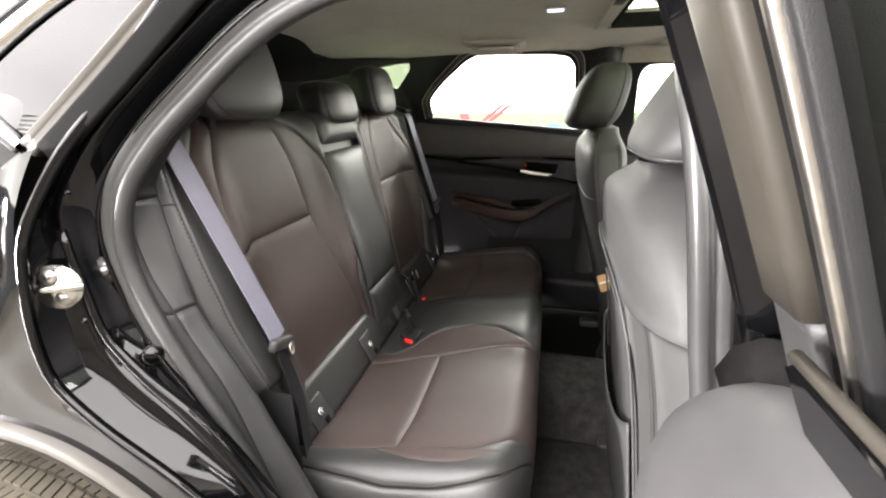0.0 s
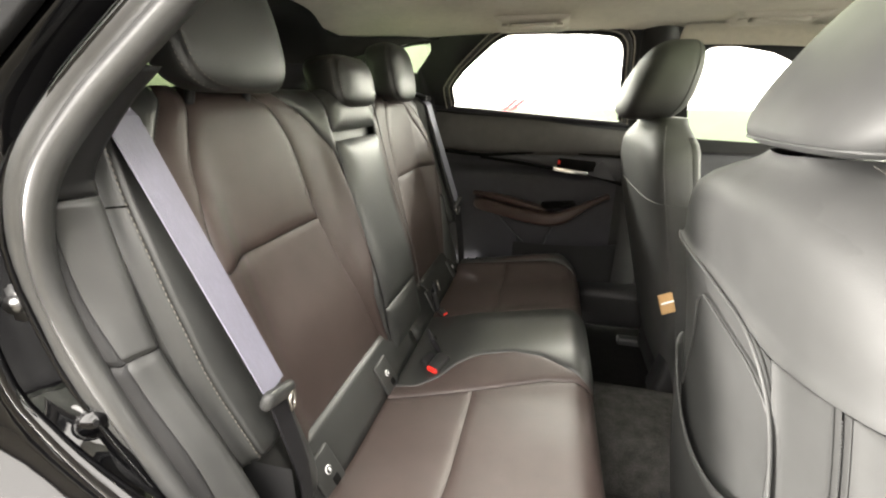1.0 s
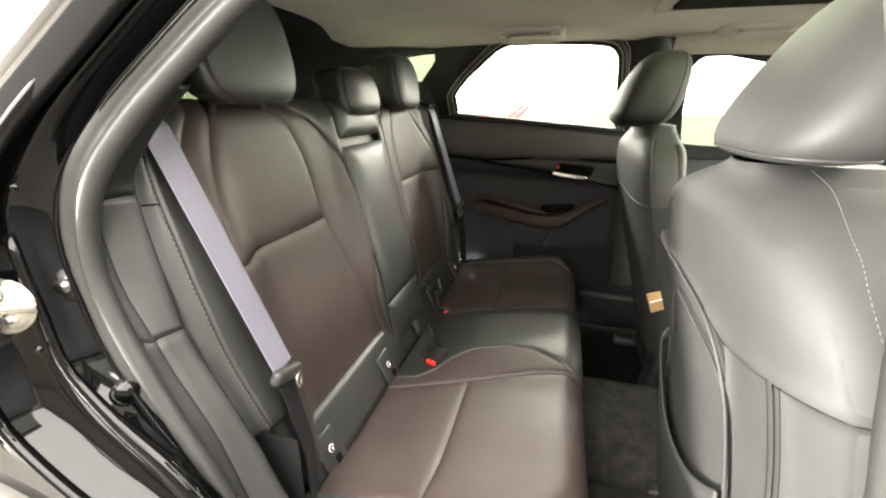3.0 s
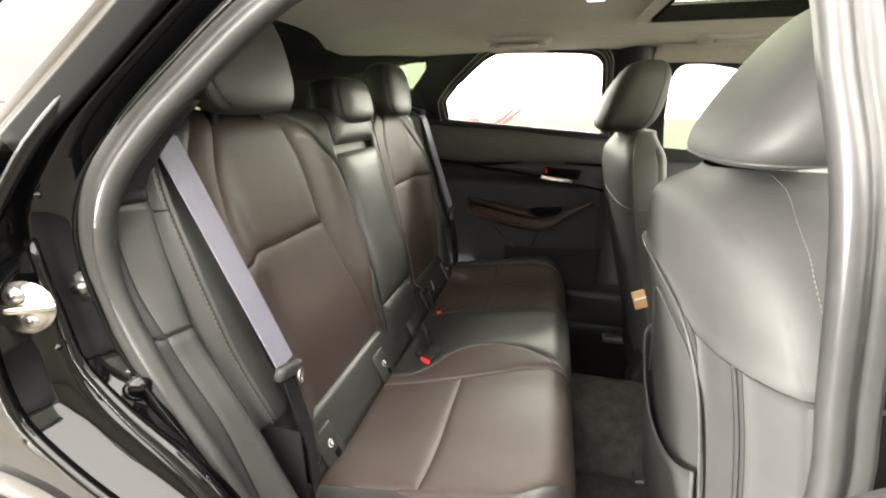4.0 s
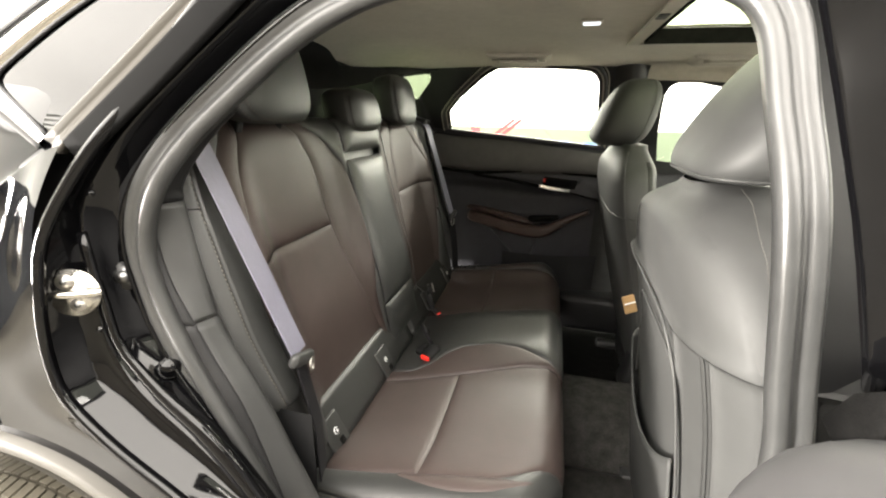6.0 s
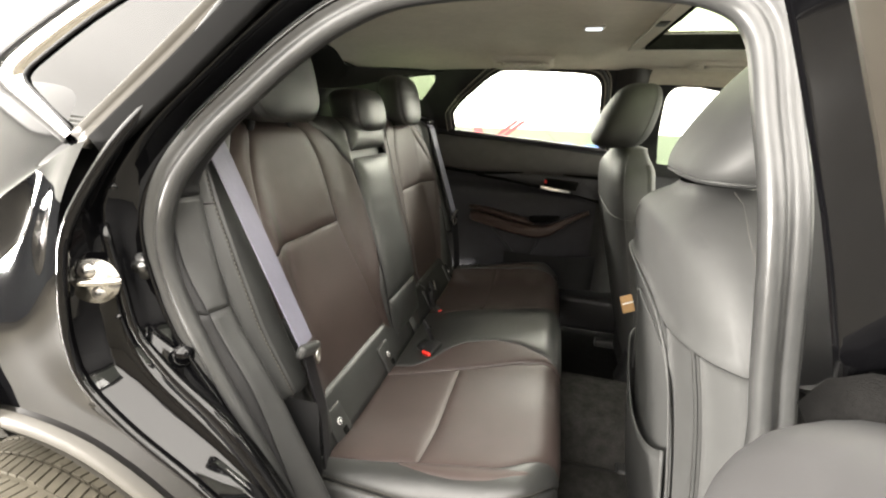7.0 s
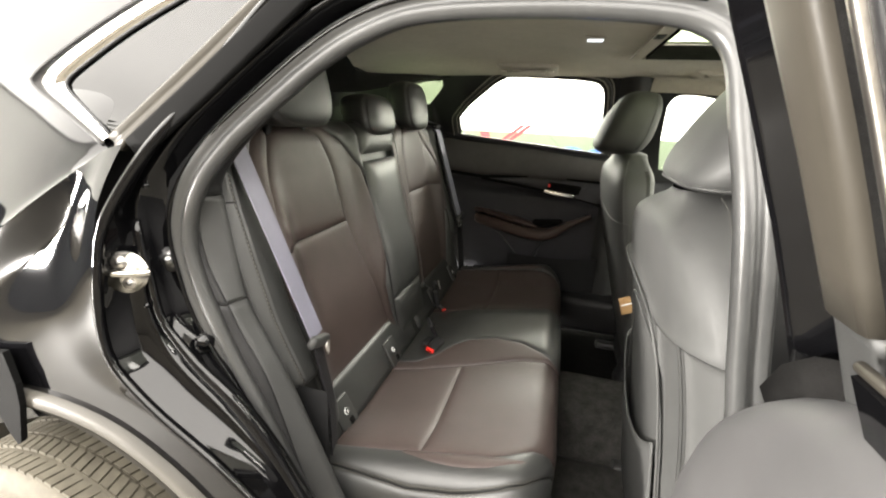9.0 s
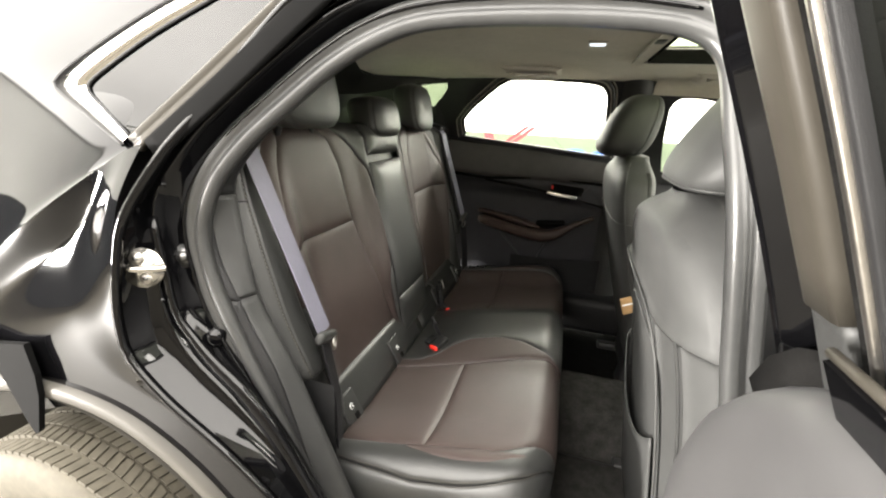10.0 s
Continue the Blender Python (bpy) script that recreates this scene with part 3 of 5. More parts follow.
part("armrest_roll", sweep(catmull([(0.05, 0.735, 0.850), (0.12, 0.715, 0.843), (0.22, 0.690, 0.828), (0.30, 0.672, 0.815), (0.34, 0.668, 0.806)], 8), rrect(0.05, 0.020, 0.008), (0, 0, 1), scale=lambda t: 1 - 0.5 * sstep(0.7, 1.0, t)), BROWN_TRIM, far_door, "darker brown upper roll")
# solid black block: the shade of the pull cup put into colour
part("pull_recess_shade", rbox((0.385, 0.690, 0.826), (0.13, 0.05, 0.022), 0.009, (0, -6, 0), 3), CARPET_SHADE, far_door, "black block painted as the shaded pull recess")
SPEAR_UP = table([(-0.13, 1.022), (-0.10, 1.020), (0.0, 1.011), (0.075, 1.006), (0.149, 1.011), (0.221, 1.020), (0.36, 1.029), (0.552, 1.021), (0.64, 1.014)])
SPEAR_LOW = table([(0.06, 1.004), (0.075, 1.000), (0.223, 0.982), (0.354, 0.964), (0.482, 0.949), (0.585, 0.923), (0.64, 0.905)])
part("spear_panel", loft([[Vector((x, 0.706 - 0.010 * math.sin(math.pi * f), lerp(SPEAR_LOW(x), SPEAR_UP(x) - 0.002, f))) for x in [lerp(0.075, 0.635, i / 30) for i in range(31)]] for f in [k / 8 for k in range(9)]]), SPEARM, far_door, "soft black spear-shaped door panel")
# raised black beads and a black block paint the shade of gaps and bowl
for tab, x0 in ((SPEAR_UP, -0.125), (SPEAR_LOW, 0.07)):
    part("card_crease_tone", sweep([Vector((x, 0.700, tab(x))) for x in [lerp(x0, 0.635, i / 40) for i in range(41)]], circle(0.0065, 8), (0, 1, 0)), CARPET_SHADE, far_door, "black bead painted as the shadow in the gap")
part("handle_bowl_shade", rbox((0.438, 0.698, 0.980), (0.140, 0.016, 0.044), 0.007, (0, 4, 0)), CARPET_SHADE, far_door)
part("door_handle", sweep(catmull([(0.352, 0.694, 0.966), (0.41, 0.690, 0.958), (0.482, 0.692, 0.951)], 6), rrect(0.018, 0.016, 0.005), (0, 1, 0)), CHROME, far_door, "chrome inner door handle")
part("handle_wedge", thick(loft([[Vector((0.482, 0.690, 0.951)), Vector((0.528, 0.692, 1.000))], [Vector((0.488, 0.690, 0.945)), Vector((0.585, 0.694, 0.928))]]), 0.004), SPEARM, far_door, smooth=False)
part("lock_button", rbox((0.374, 0.694, 0.990), (0.010, 0.01, 0.016), 0.003), RED, far_door)
# beads lighter than the card, painted as the bright panel edges
for line in (((0.09, 0.83), (0.151, 0.762), (0.257, 0.648), (0.30, 0.60)), ((0.40, 0.79), (0.36, 0.70), (0.33, 0.62)), ((0.30, 0.60), (0.448, 0.589), (0.608, 0.658))):
    part("card_crease_tone", sweep(catmull([(x, 0.722, z) for x, z in line], 6), circle(0.005, 8), (0, 1, 0)), SPEARM, far_door)
part("map_pocket", loft([[Vector((lerp(0.22, 0.63, i / 12), 0.69 - 0.03 * math.sin(math.pi * i / 12), lerp(0.45, 0.66 + 0.02 * i / 12, j / 6))) for i in range(13)] for j in range(7)]), PLASTIC, far_door)

SEAL = [(0.06, 0.56), (-0.02, 0.731), (-0.09, 0.874), (-0.133, 0.992), (-0.138, 1.069), (-0.106, 1.146), (-0.063, 1.21), (0.0, 1.27), (0.065, 1.325), (0.125, 1.362), (0.2, 1.388), (0.317, 1.395),
        (0.453, 1.391), (0.54, 1.377), (0.583, 1.34), (0.600, 1.257), (0.615, 1.16), (0.643, 1.0), (0.66, 0.9), (0.67, 0.7), (0.66, 0.52), (0.60, 0.43), (0.35, 0.41), (0.15, 0.44)]

# rear of the cabin: hatch with its glass, luggage shelf
for y0, y1, z0, z1 in ((-0.68, 0.68, 0.5, 1.20), (-0.68, 0.68, 1.385, 1.46), (-0.68, -0.44, 1.20, 1.385), (0.44, 0.68, 1.20, 1.385)):
    part("hatch_trim", thick(grid(lambda u, v: (-0.98 + 0.85 * (lerp(z0, z1, v) - 1.1), lerp(y0, y1, u), lerp(z0, z1, v)), 6, 6), 0.012), PLASTIC, car, "black hatch lining")
part("luggage_cover", rbox((-0.62, 0, 1.06), (0.6, 1.2, 0.02), 0.006), CARPET_SHADE, car)
part("hatch_glass", grid(lambda u, v: (-0.985 + 0.85 * (lerp(1.12, 1.40, v) - 1.1), lerp(-0.48, 0.48, u), lerp(1.12, 1.40, v)), 4, 4), GLASS_HATCH, car, "green-tinted hatch glass", smooth=False)
wiper = part("wiper_arm", sweep([Vector((-0.87, 0.11, 1.235)), Vector((-0.84, 0.09, 1.275)), Vector((-0.79, 0.058, 1.367))], rrect(0.014, 0.012, 0.004), (1, 0, 0)), PLASTIC_GREY, car, "black rear wiper arm")
for o in (0.0, 0.016):
    part("wiper_blade", sweep([Vector((-0.835 + o * 0.6, lerp(-0.20, 0.30, i / 6), 1.287 + o + 0.012 * math.sin(math.pi * i / 6))) for i in range(7)], circle(0.004, 6), (0, 0, 1)), PLASTIC, wiper)
xr_seal = table([(z, x) for x, z in SEAL[:11]])
part("rear_pillar_trim", grid(lambda u, v: (lambda z: near(lerp(-1.2, xr_seal(z) - 0.02, u), z, -0.004))(lerp(0.99, 1.40, v)), 20, 16), PLASTIC, car, "black rear pillar lining")
inner = even(catmull([(x, y, roof_z(x, y) - 0.005) for x, y in ((-0.31, -0.66), (-0.315, -0.3), (-0.315, -0.04), (-0.325, 0.16), (-0.38, 0.33), (-0.41, 0.42), (-0.40, 0.46), (-0.335, 0.51), (-0.22, 0.55), (-0.03, 0.645))], 6), 50)
outer = even(catmull([(-0.72, -0.66, 1.33), (-0.74, -0.3, 1.35), (-0.75, -0.04, 1.36), (-0.75, 0.25, 1.36), (-0.72, 0.5, 1.34), (-0.60, 0.62, 1.34), (-0.40, 0.67, 1.36), (-0.2, 0.675, 1.40), (0.0, 0.68, 1.41)], 6), 50)
part("rear_roof_trim", loft([inner, [p + Vector((-0.004, 0.004, -0.004)) for p in inner], outer]), PLASTIC, car, "black lining behind the headliner")

# ---------------------------------------------------------------- near side: aperture seal, jamb, quarter panel
seal_path = catmull([near(x, z, -0.005) for x, z in SEAL], 6, True)
part("door_seal", sweep(seal_path, [(-0.022, 0.008), (-0.021, -0.004), (-0.014, -0.011), (-0.005, -0.008), (0.0, -0.003), (0.004, -0.006), (0.011, -0.010), (0.017, -0.006), (0.020, 0.002), (0.020, 0.009), (0.012, 0.012), (-0.01, 0.012)], (0, 1, 0), closed=True), RUBBER, car, "dark grey rubber aperture seal")

# plastic lining between the seal and the seat bolster, in an upper and a lower piece
xs_seal = table([(p.z, p.x) for p in catmull([(x, 0, z) for x, z in SEAL[:10]], 6)])
LINE_OUT = smooth([(0.400, 0.109), (0.787, -0.007), (0.836, -0.026), (0.899, -0.064), (0.958, -0.087), (0.979, -0.102), (1.011, -0.113), (1.057, -0.122), (1.095, -0.123), (1.129, -0.116), (1.200, -0.112)], 0.03)
LINE_IN = smooth([(0.400, 0.170), (0.767, 0.016), (0.813, -0.005), (0.879, -0.041), (0.942, -0.075), (1.060, -0.093), (1.126, -0.101), (1.169, -0.103), (1.188, -0.102)], 0.03)
for nm, z0, z1, label in (("upper_pillar_lining", 0.945, 1.118, "charcoal plastic pillar lining"), ("lower_pillar_lining", 0.48, 0.9435, "charcoal plastic pillar lining"), ("top_pillar_lining", 1.119, 1.24, "black plastic pillar lining")):
    rows, back = [], []
    top = z0 > 1.1
    for k in range(41):
        z = lerp(z0, z1, 0.5 - 0.5 * math.cos(math.pi * k / 40))
        dip = 0.004 * (1 - sstep(0, 0.006, z - z0) * sstep(0, 0.006, z1 - z))
        lean = 0.71 - side(z) + dip * 0.6
        a, b = max(LINE_OUT(z), xs_seal(z) + 0.011), LINE_IN(z)
        if top:
            a, b = xs_seal(z) + 0.008, lerp(b, xs_seal(z) + 0.012, sstep(1.13, 1.23, z))
        b = max(b, a + 0.003)
        back.append([Vector((xs_seal(z) + 0.008, -0.704 + lean, z)), Vector((a - 0.002, -0.701 + lean, z)), Vector((a - 0.001, -0.694 + lean, z))])
        rows.append([Vector((x - dip, y + lean, z)) for x, y in ((a, -0.694), (a + 0.002, -0.692), (lerp(a, b, 0.35), -0.684), (lerp(a, b, 0.8), -0.671), (b, -0.664), (b - 0.003, -0.658), (b - 0.06, -0.645))])
    part(nm, loft(rows), PLASTIC if top else PLASTIC_GREY, car, label)
    if not top:
        part("seal_channel", loft(back), PLASTIC, car)
part("inner_side_lining", grid(lambda u, v: (lerp(-0.40, 0.05, u), -0.628, lerp(0.30, 0.765, v)), 6, 6), PLASTIC, car)

# painted jamb between the seal and the outer skin
n_j = 60
seal_rear = even(catmull([near(x, z, 0.0) for x, z in ((0.06, 0.56), (-0.02, 0.731), (-0.09, 0.874), (-0.133, 0.992), (-0.138, 1.069), (-0.106, 1.146), (-0.063, 1.21), (0.0, 1.27), (0.065, 1.325), (0.125, 1.362), (0.2, 1.388), (0.317, 1.395), (0.453, 1.391), (0.54, 1.377))], 6), n_j)
ridge = even(catmull([(0.10, -0.742, 0.58), (0.063, -0.742, 0.645), (0.028, -0.742, 0.706), (-0.011, -0.742, 0.763), (-0.051, -0.742, 0.809), (-0.103, -0.742, 0.851), (-0.142, -0.742, 0.893), (-0.168, -0.742, 0.932), (-0.175, -0.742, 1.0), (-0.183, -0.742, 1.055), (-0.178, -0.74, 1.12), (-0.12, -0.72, 1.205), (-0.06, -0.70, 1.265), (0.02, -0.675, 1.335), (0.10, -0.658, 1.39), (0.2, -0.648, 1.416), (0.317, -0.644, 1.424), (0.453, -0.644, 1.42), (0.54, -0.648, 1.41)], 6), n_j)
lip = even(catmull([(0.075, -0.79, 0.60), (0.028, -0.79, 0.656), (-0.052, -0.79, 0.724), (-0.154, -0.79, 0.792), (-0.221, -0.79, 0.858), (-0.232, -0.79, 0.912), (-0.228, -0.79, 0.961), (-0.219, -0.788, 1.009), (-0.200, -0.778, 1.09), (-0.14, -0.75, 1.187), (-0.09, -0.722, 1.25), (-0.01, -0.69, 1.35), (0.06, -0.675, 1.41), (0.17, -0.665, 1.44), (0.317, -0.66, 1.45), (0.453, -0.66, 1.447), (0.54, -0.664, 1.44)], 6), n_j)
rows = []
for f, d in ((0.0, 0.012), (0.12, 0.019), (0.3, 0.024), (0.5, 0.024), (0.7, 0.018), (0.85, 0.007), (0.93, -0.002), (1.0, -0.006), (1.0, 0.0)):
    rows.append([a.lerp(b, f) + Vector((0.0, d, 0)) for a, b in zip(seal_rear, ridge)])
for f, d in ((0.06, 0.014), (0.16, 0.030), (0.28, 0.038), (0.38, 0.036), (0.45, 0.028), (0.49, 0.025), (0.53, 0.026), (0.66, 0.030), (0.82, 0.024), (0.94, 0.007), (1.0, 0.0)):
    rows.append([a.lerp(b, f) + Vector((0.0, d, 0)) for a, b in zip(ridge, lip)])
part("door_jamb", loft(rows), PAINT, car, "glossy black painted door jamb")


part("lip_edge", sweep(lip[:n_j - 6], circle(0.0075, 12), (0, 1, 0)), PAINT, car)
part("ridge_edge", sweep([p + Vector((0, -0.003, 0)) for p in ridge[:int(n_j * 0.42)]], circle(0.014, 16, 0.010), (0, 1, 0), scale=lambda t: 1.1 - 0.55 * sstep(0.35, 0.80, t)), PAINT, car)
part("weld_flange", sweep([p.lerp(q, 0.30) + Vector((0, 0.006, 0)) for p, q in zip(seal_rear, ridge)], rrect(0.006, 0.012, 0.002, 2), (0, 1, 0)), PAINT, car)


crease_z = smooth([(-1.3, 0.87), (-0.80, 0.91), (-0.60, 0.94), (-0.51, 0.989), (-0.42, 1.049), (-0.342, 1.10), (-0.268, 1.15), (-0.21, 1.188), (-0.17, 1.20), (0.1, 1.21)])
crease_y = smooth([(-1.3, 0.77), (-0.6, 0.79), (-0.40, 0.787), (-0.30, 0.772), (-0.25, 0.755), (-0.22, 0.744), (-0.17, 0.737), (-0.13, 0.732), (0.1, 0.728)])


def skin(x, z):
    """Outer skin of the quarter panel and rear pillar: y at (x, z), with a sharp shoulder crease."""
    h = z - crease_z(x)
    y = crease_y(x)
    if h > 0:
        base = 0.735 - 0.35 * (max(z, 1.3) - 1.2)
        k = min(1.0, h / max(0.02, 1.3 - crease_z(x)))
        return -(lerp(y - 0.006 * (1 - math.exp(-h / 0.006)), base, k) + 0.006 * math.sin(math.pi * k))
    y = lerp(y, 0.79, sstep(0.05, 0.24, -h))
    return -(y + 0.016 * sstep(0.05, 0.20, -h) - 0.016 * sstep(0.0, 0.06, -h) - 0.013 * sstep(0.19, 0.45, -h))


def quarter():
    n = 64
    k = int(n_j * 0.47)
    low = even(lip[:k], n)
    end = [(WX + 0.525 * math.cos(radians(a)), WZ + 0.525 * math.sin(radians(a))) for a in range(20, 118, 8)] + [(-0.86, 0.80), (-1.05, 0.95), (-1.15, 1.1), (-1.15, 1.24)]
    end = even([Vector((x, 0, z)) for x, z in end], n)
    rows = []
    for j in range(61):
        f = j / 60
        row = []
        top_x, top_z = lerp(low[-1].x, end[-1].x, f), lerp(low[-1].z, end[-1].z, f)
        for i, (p, q) in enumerate(zip(low, end)):
            x, z = lerp(p.x, q.x, f), lerp(p.z, q.z, f)
            z -= (i / (n - 1)) ** 2 * (top_z - crease_z(top_x))
            y = skin(x, min(z, crease_z(x)))
            row.append(Vector((x, lerp(p.y, y, sstep(0, 0.16, f)), z)))
        rows.append(row)
    return loft(rows)


WX, WZ = -0.45, 0.235
part("quarter_panel", quarter(), PAINT, car, "glossy black rear quarter panel")
CHROME_OUT = [(-0.22, 1.192), (-0.30, 1.232), (-0.371, 1.267), (-0.378, 1.283), (-0.334, 1.317), (-0.25, 1.365), (-0.173, 1.402), (-0.09, 1.43)]
CHROME_IN = [(-0.212, 1.207), (-0.26, 1.238), (-0.304, 1.266), (-0.306, 1.28), (-0.285, 1.297), (-0.23, 1.333), (-0.175, 1.364), (-0.08, 1.41)]


def out(x, z, off=0.0):
    return Vector((x, -(0.735 - 0.35 * (z - 1.2)) - off, z))


a = even(catmull([out(x, z, 0.0) for x, z in CHROME_OUT], 6), 40)
b = even(catmull([out(x, z, 0.0) for x, z in CHROME_IN], 6), 40)
up = Vector((0, -0.008, 0))
part("window_moulding", loft([[p + Vector((0, 0.04, 0)) for p in a], a, [p + up * 0.8 for p in a], [p.lerp(q, 0.5) + up * 1.3 for p, q in zip(a, b)], [q + up * 0.8 for q in b], b]), CHROME, car, "chrome side window moulding")
part("quarter_window", loft([[p + Vector((0, -0.004, 0)) for p in b], even([out(-0.205, 1.2, 0.006), out(0.07, 1.43, 0.006)], 40)]), GLASS_PRIV, car, "dark tinted quarter glass", smooth=False)
part("pillar_moulding", sweep(even([out(-0.20, 1.196, 0.004), out(-0.09, 1.29, 0.006), out(0.05, 1.42, 0.004)], 20), [(-0.014, 0.006), (-0.013, -0.005), (-0.006, -0.008), (-0.001, -0.003), (0.003, -0.003), (0.008, -0.007), (0.013, -0.003), (0.014, 0.006)], (0, 1, 0)), SATIN, car, "satin black pillar moulding")
# matt black cover added to darken the paint's bright reflection here
part("pillar_dark_cover", sweep(even([out(-0.163, 1.19, 0.006), out(-0.052, 1.285, 0.009), out(0.09, 1.42, 0.007)], 20), rrect(0.034, 0.012, 0.005), (0, 1, 0)), CLADDING, car, "matt black strip added to cover a bright reflection on the rear pillar")
part("upper_side", grid(lambda u, v: (lambda x: (lambda z: (x, skin(x, z), z))(lerp(crease_z(x), 1.45, v ** 1.5)))(lerp(lerp(-0.15, 0.10, v), -1.2, u)), 70, 40), PAINT, car, "glossy black rear pillar")
for line in (a, b):
    part("moulding_gasket", sweep([p + Vector((0, -0.006, 0)) for p in line], circle(0.0028, 6), (0, 1, 0)), PLASTIC, car, "black rubber gasket")

# wheel arch and wheel

def arc(r, y, a0, a1, n=36):
    return [Vector((WX + r * math.cos(radians(lerp(a0, a1, i / n))), y, WZ + r * math.sin(radians(lerp(a0, a1, i / n))))) for i in range(n + 1)]


part("arch_liner", loft([arc(0.486, -0.79, -20, 200), arc(0.478, -0.74, -20, 200), arc(0.482, -0.72, -20, 200), arc(0.474, -0.68, -20, 200), arc(0.478, -0.66, -20, 200), arc(0.47, -0.5, -20, 200)]), ARCHTRIM, car, "moulded grey wheel arch liner")
def arch_y(a, r):
    x, z = WX + r * math.cos(radians(a)), WZ + r * math.sin(radians(a))
    return skin(x, min(z, crease_z(x))) - 0.008


def arch_row(r, dy, a0=-10, a1=190, n=48):
    return [Vector((WX + r * math.cos(radians(a)), arch_y(a, r) - dy, WZ + r * math.sin(radians(a)))) for a in [lerp(a0, a1, i / n) for i in range(n + 1)]]


part("arch_lip", loft([arch_row(0.527, -0.010), arch_row(0.523, 0.003), arch_row(0.516, 0.006), arch_row(0.503, 0.006), arch_row(0.495, 0.003), arch_row(0.491, -0.004), arch_row(0.488, -0.04)]), ARCHTRIM, car, "grey plastic wheel arch lip")
clad = bmesh.new()
face = clad.faces.new([clad.verts.new((x - 0.024, -0.800, z - 0.012)) for x, z in ((-0.60, 0.845), (-0.50, 0.846), (-0.415, 0.860), (-0.407, 0.80), (-0.412, 0.755), (-0.438, 0.672), (-0.448, 0.664), (-0.462, 0.688), (-0.480, 0.736), (-0.512, 0.81), (-0.60, 0.82))])
clad.normal_update()
bmesh.ops.recalc_face_normals(clad, faces=clad.faces)
side_out = -1 if face.normal.y < 0 else 1
bmesh.ops.solidify(clad, geom=[face], thickness=0.010 * side_out)
part("arch_cladding", clad, CLADDING, car, "matt black wheel arch cladding end", smooth=False)
TX, TZ = -0.46, 0.273
wheel = thing("wheel", (TX, -0.73, GZ), "road wheel with a black tyre under the rear arch", "wheel")
prof = [(0.215, -0.10), (0.24, -0.108), (0.29, -0.112), (0.325, -0.105), (0.34, -0.09), (0.343, -0.06), (0.343, 0.06), (0.34, 0.09), (0.325, 0.105), (0.24, 0.108), (0.215, 0.10)]
tyre = part("tyre", loft([[Vector((TX + r * math.cos(2 * math.pi * i / 64), -0.73 + y, TZ + r * math.sin(2 * math.pi * i / 64))) for r, y in prof] for i in range(64)], closed_rows=True), TYRE, wheel, "brownish rubber tyre")
part("rim", join(disc((TX, -0.72, TZ), 0.22, 0.16, (0, 1, 0), 40, 0.01), disc((TX, -0.815, TZ), 0.05, 0.03, (0, 1, 0), 20, 0.004)), ALLOY, wheel, "grey alloy rim")
blocks = bmesh.new()
for ring, (y0, y1, da) in enumerate(((-0.098, -0.066, 0.0), (-0.060, -0.028, 0.4), (-0.022, 0.012, 0.15), (0.018, 0.052, 0.6), (0.058, 0.090, 0.3))):
    count = 104
    for i in range(count):
        a0, a1 = 2 * math.pi * (i + da) / count, 2 * math.pi * (i + da + 0.80) / count
        sk = 0.35 * (2 * math.pi / count) * (1 if ring % 2 else -1)
        r0, r1 = 0.338, 0.349 if 0 < ring < 4 else 0.345
        v = [blocks.verts.new((TX + r * math.cos(a + (sk if y == y1 else 0)), -0.73 + y, TZ + r * math.sin(a + (sk if y == y1 else 0)))) for r in (r0, r1) for a in (a0, a1) for y in (y0, y1)]
        for q in ((4, 5, 7, 6), (0, 1, 5, 4), (2, 6, 7, 3), (0, 4, 6, 2), (1, 3, 7, 5)):
            blocks.faces.new([v[k] for k in q])
tread = tagged(part("tread", blocks, TYRE, tyre, "brownish tread blocks with grooves", smooth=False), kind="stuff")

# striker and jamb fittings
N = Vector((0.42, -0.90, 0.12)).normalized()
T = Vector((0.90, 0.42, 0.02)).normalized()
SC = Vector((-0.199, -0.762, 1.008))
striker = part("door_striker", disc(SC, 0.032, 0.008, N, 32, 0.003), ZINC, car, "bright zinc-plated door striker")
part("striker_bar", sweep(catmull([SC - T * 0.022 + N * 0.003, SC - T * 0.014 + N * 0.009, SC + T * 0.006 + N * 0.012, SC + T * 0.026 + N * 0.010, SC + T * 0.036 + N * 0.006], 6), circle(0.0052, 10, 0.004), tuple(N)), ZINC, striker, "bright striker bar")
for dz in (-0.0165, 0.0165):
    spot = SC + Vector((0, 0, dz)) + T * dz * -0.3
    part("striker_screw", disc(spot + N * 0.0045, 0.0105, 0.004, N, 24, 0.0015), STEEL, striker)
    part("screw_socket", disc(spot + N * 0.0068, 0.0045, 0.0012, N, 6, 0.0003), ALLOY, striker)
BC = Vector((-0.164, -0.717, 1.019))
part("jamb_bolt", join(disc(BC, 0.020, 0.006, N, 24, 0.002), disc(BC + N * 0.005, 0.010, 0.01, N, 6, 0.001)), ALLOY, car, "small dull bolt in the jamb")
part("jamb_plug", disc((-0.109, -0.722, 0.886), 0.017, 0.008, (0.75, -0.6, 0.2), 24, 0.004), PAINT, car, "round glossy black plug")

for x, y, z, r in ((-0.176, -0.757, 0.955, 0.004), (-0.155, -0.744, 1.14, 0.005)):
    part("jamb_plug", disc((x, y, z), r, 0.006, (0.5, -0.85, 0.1), 16, 0.002), PAINT, car)

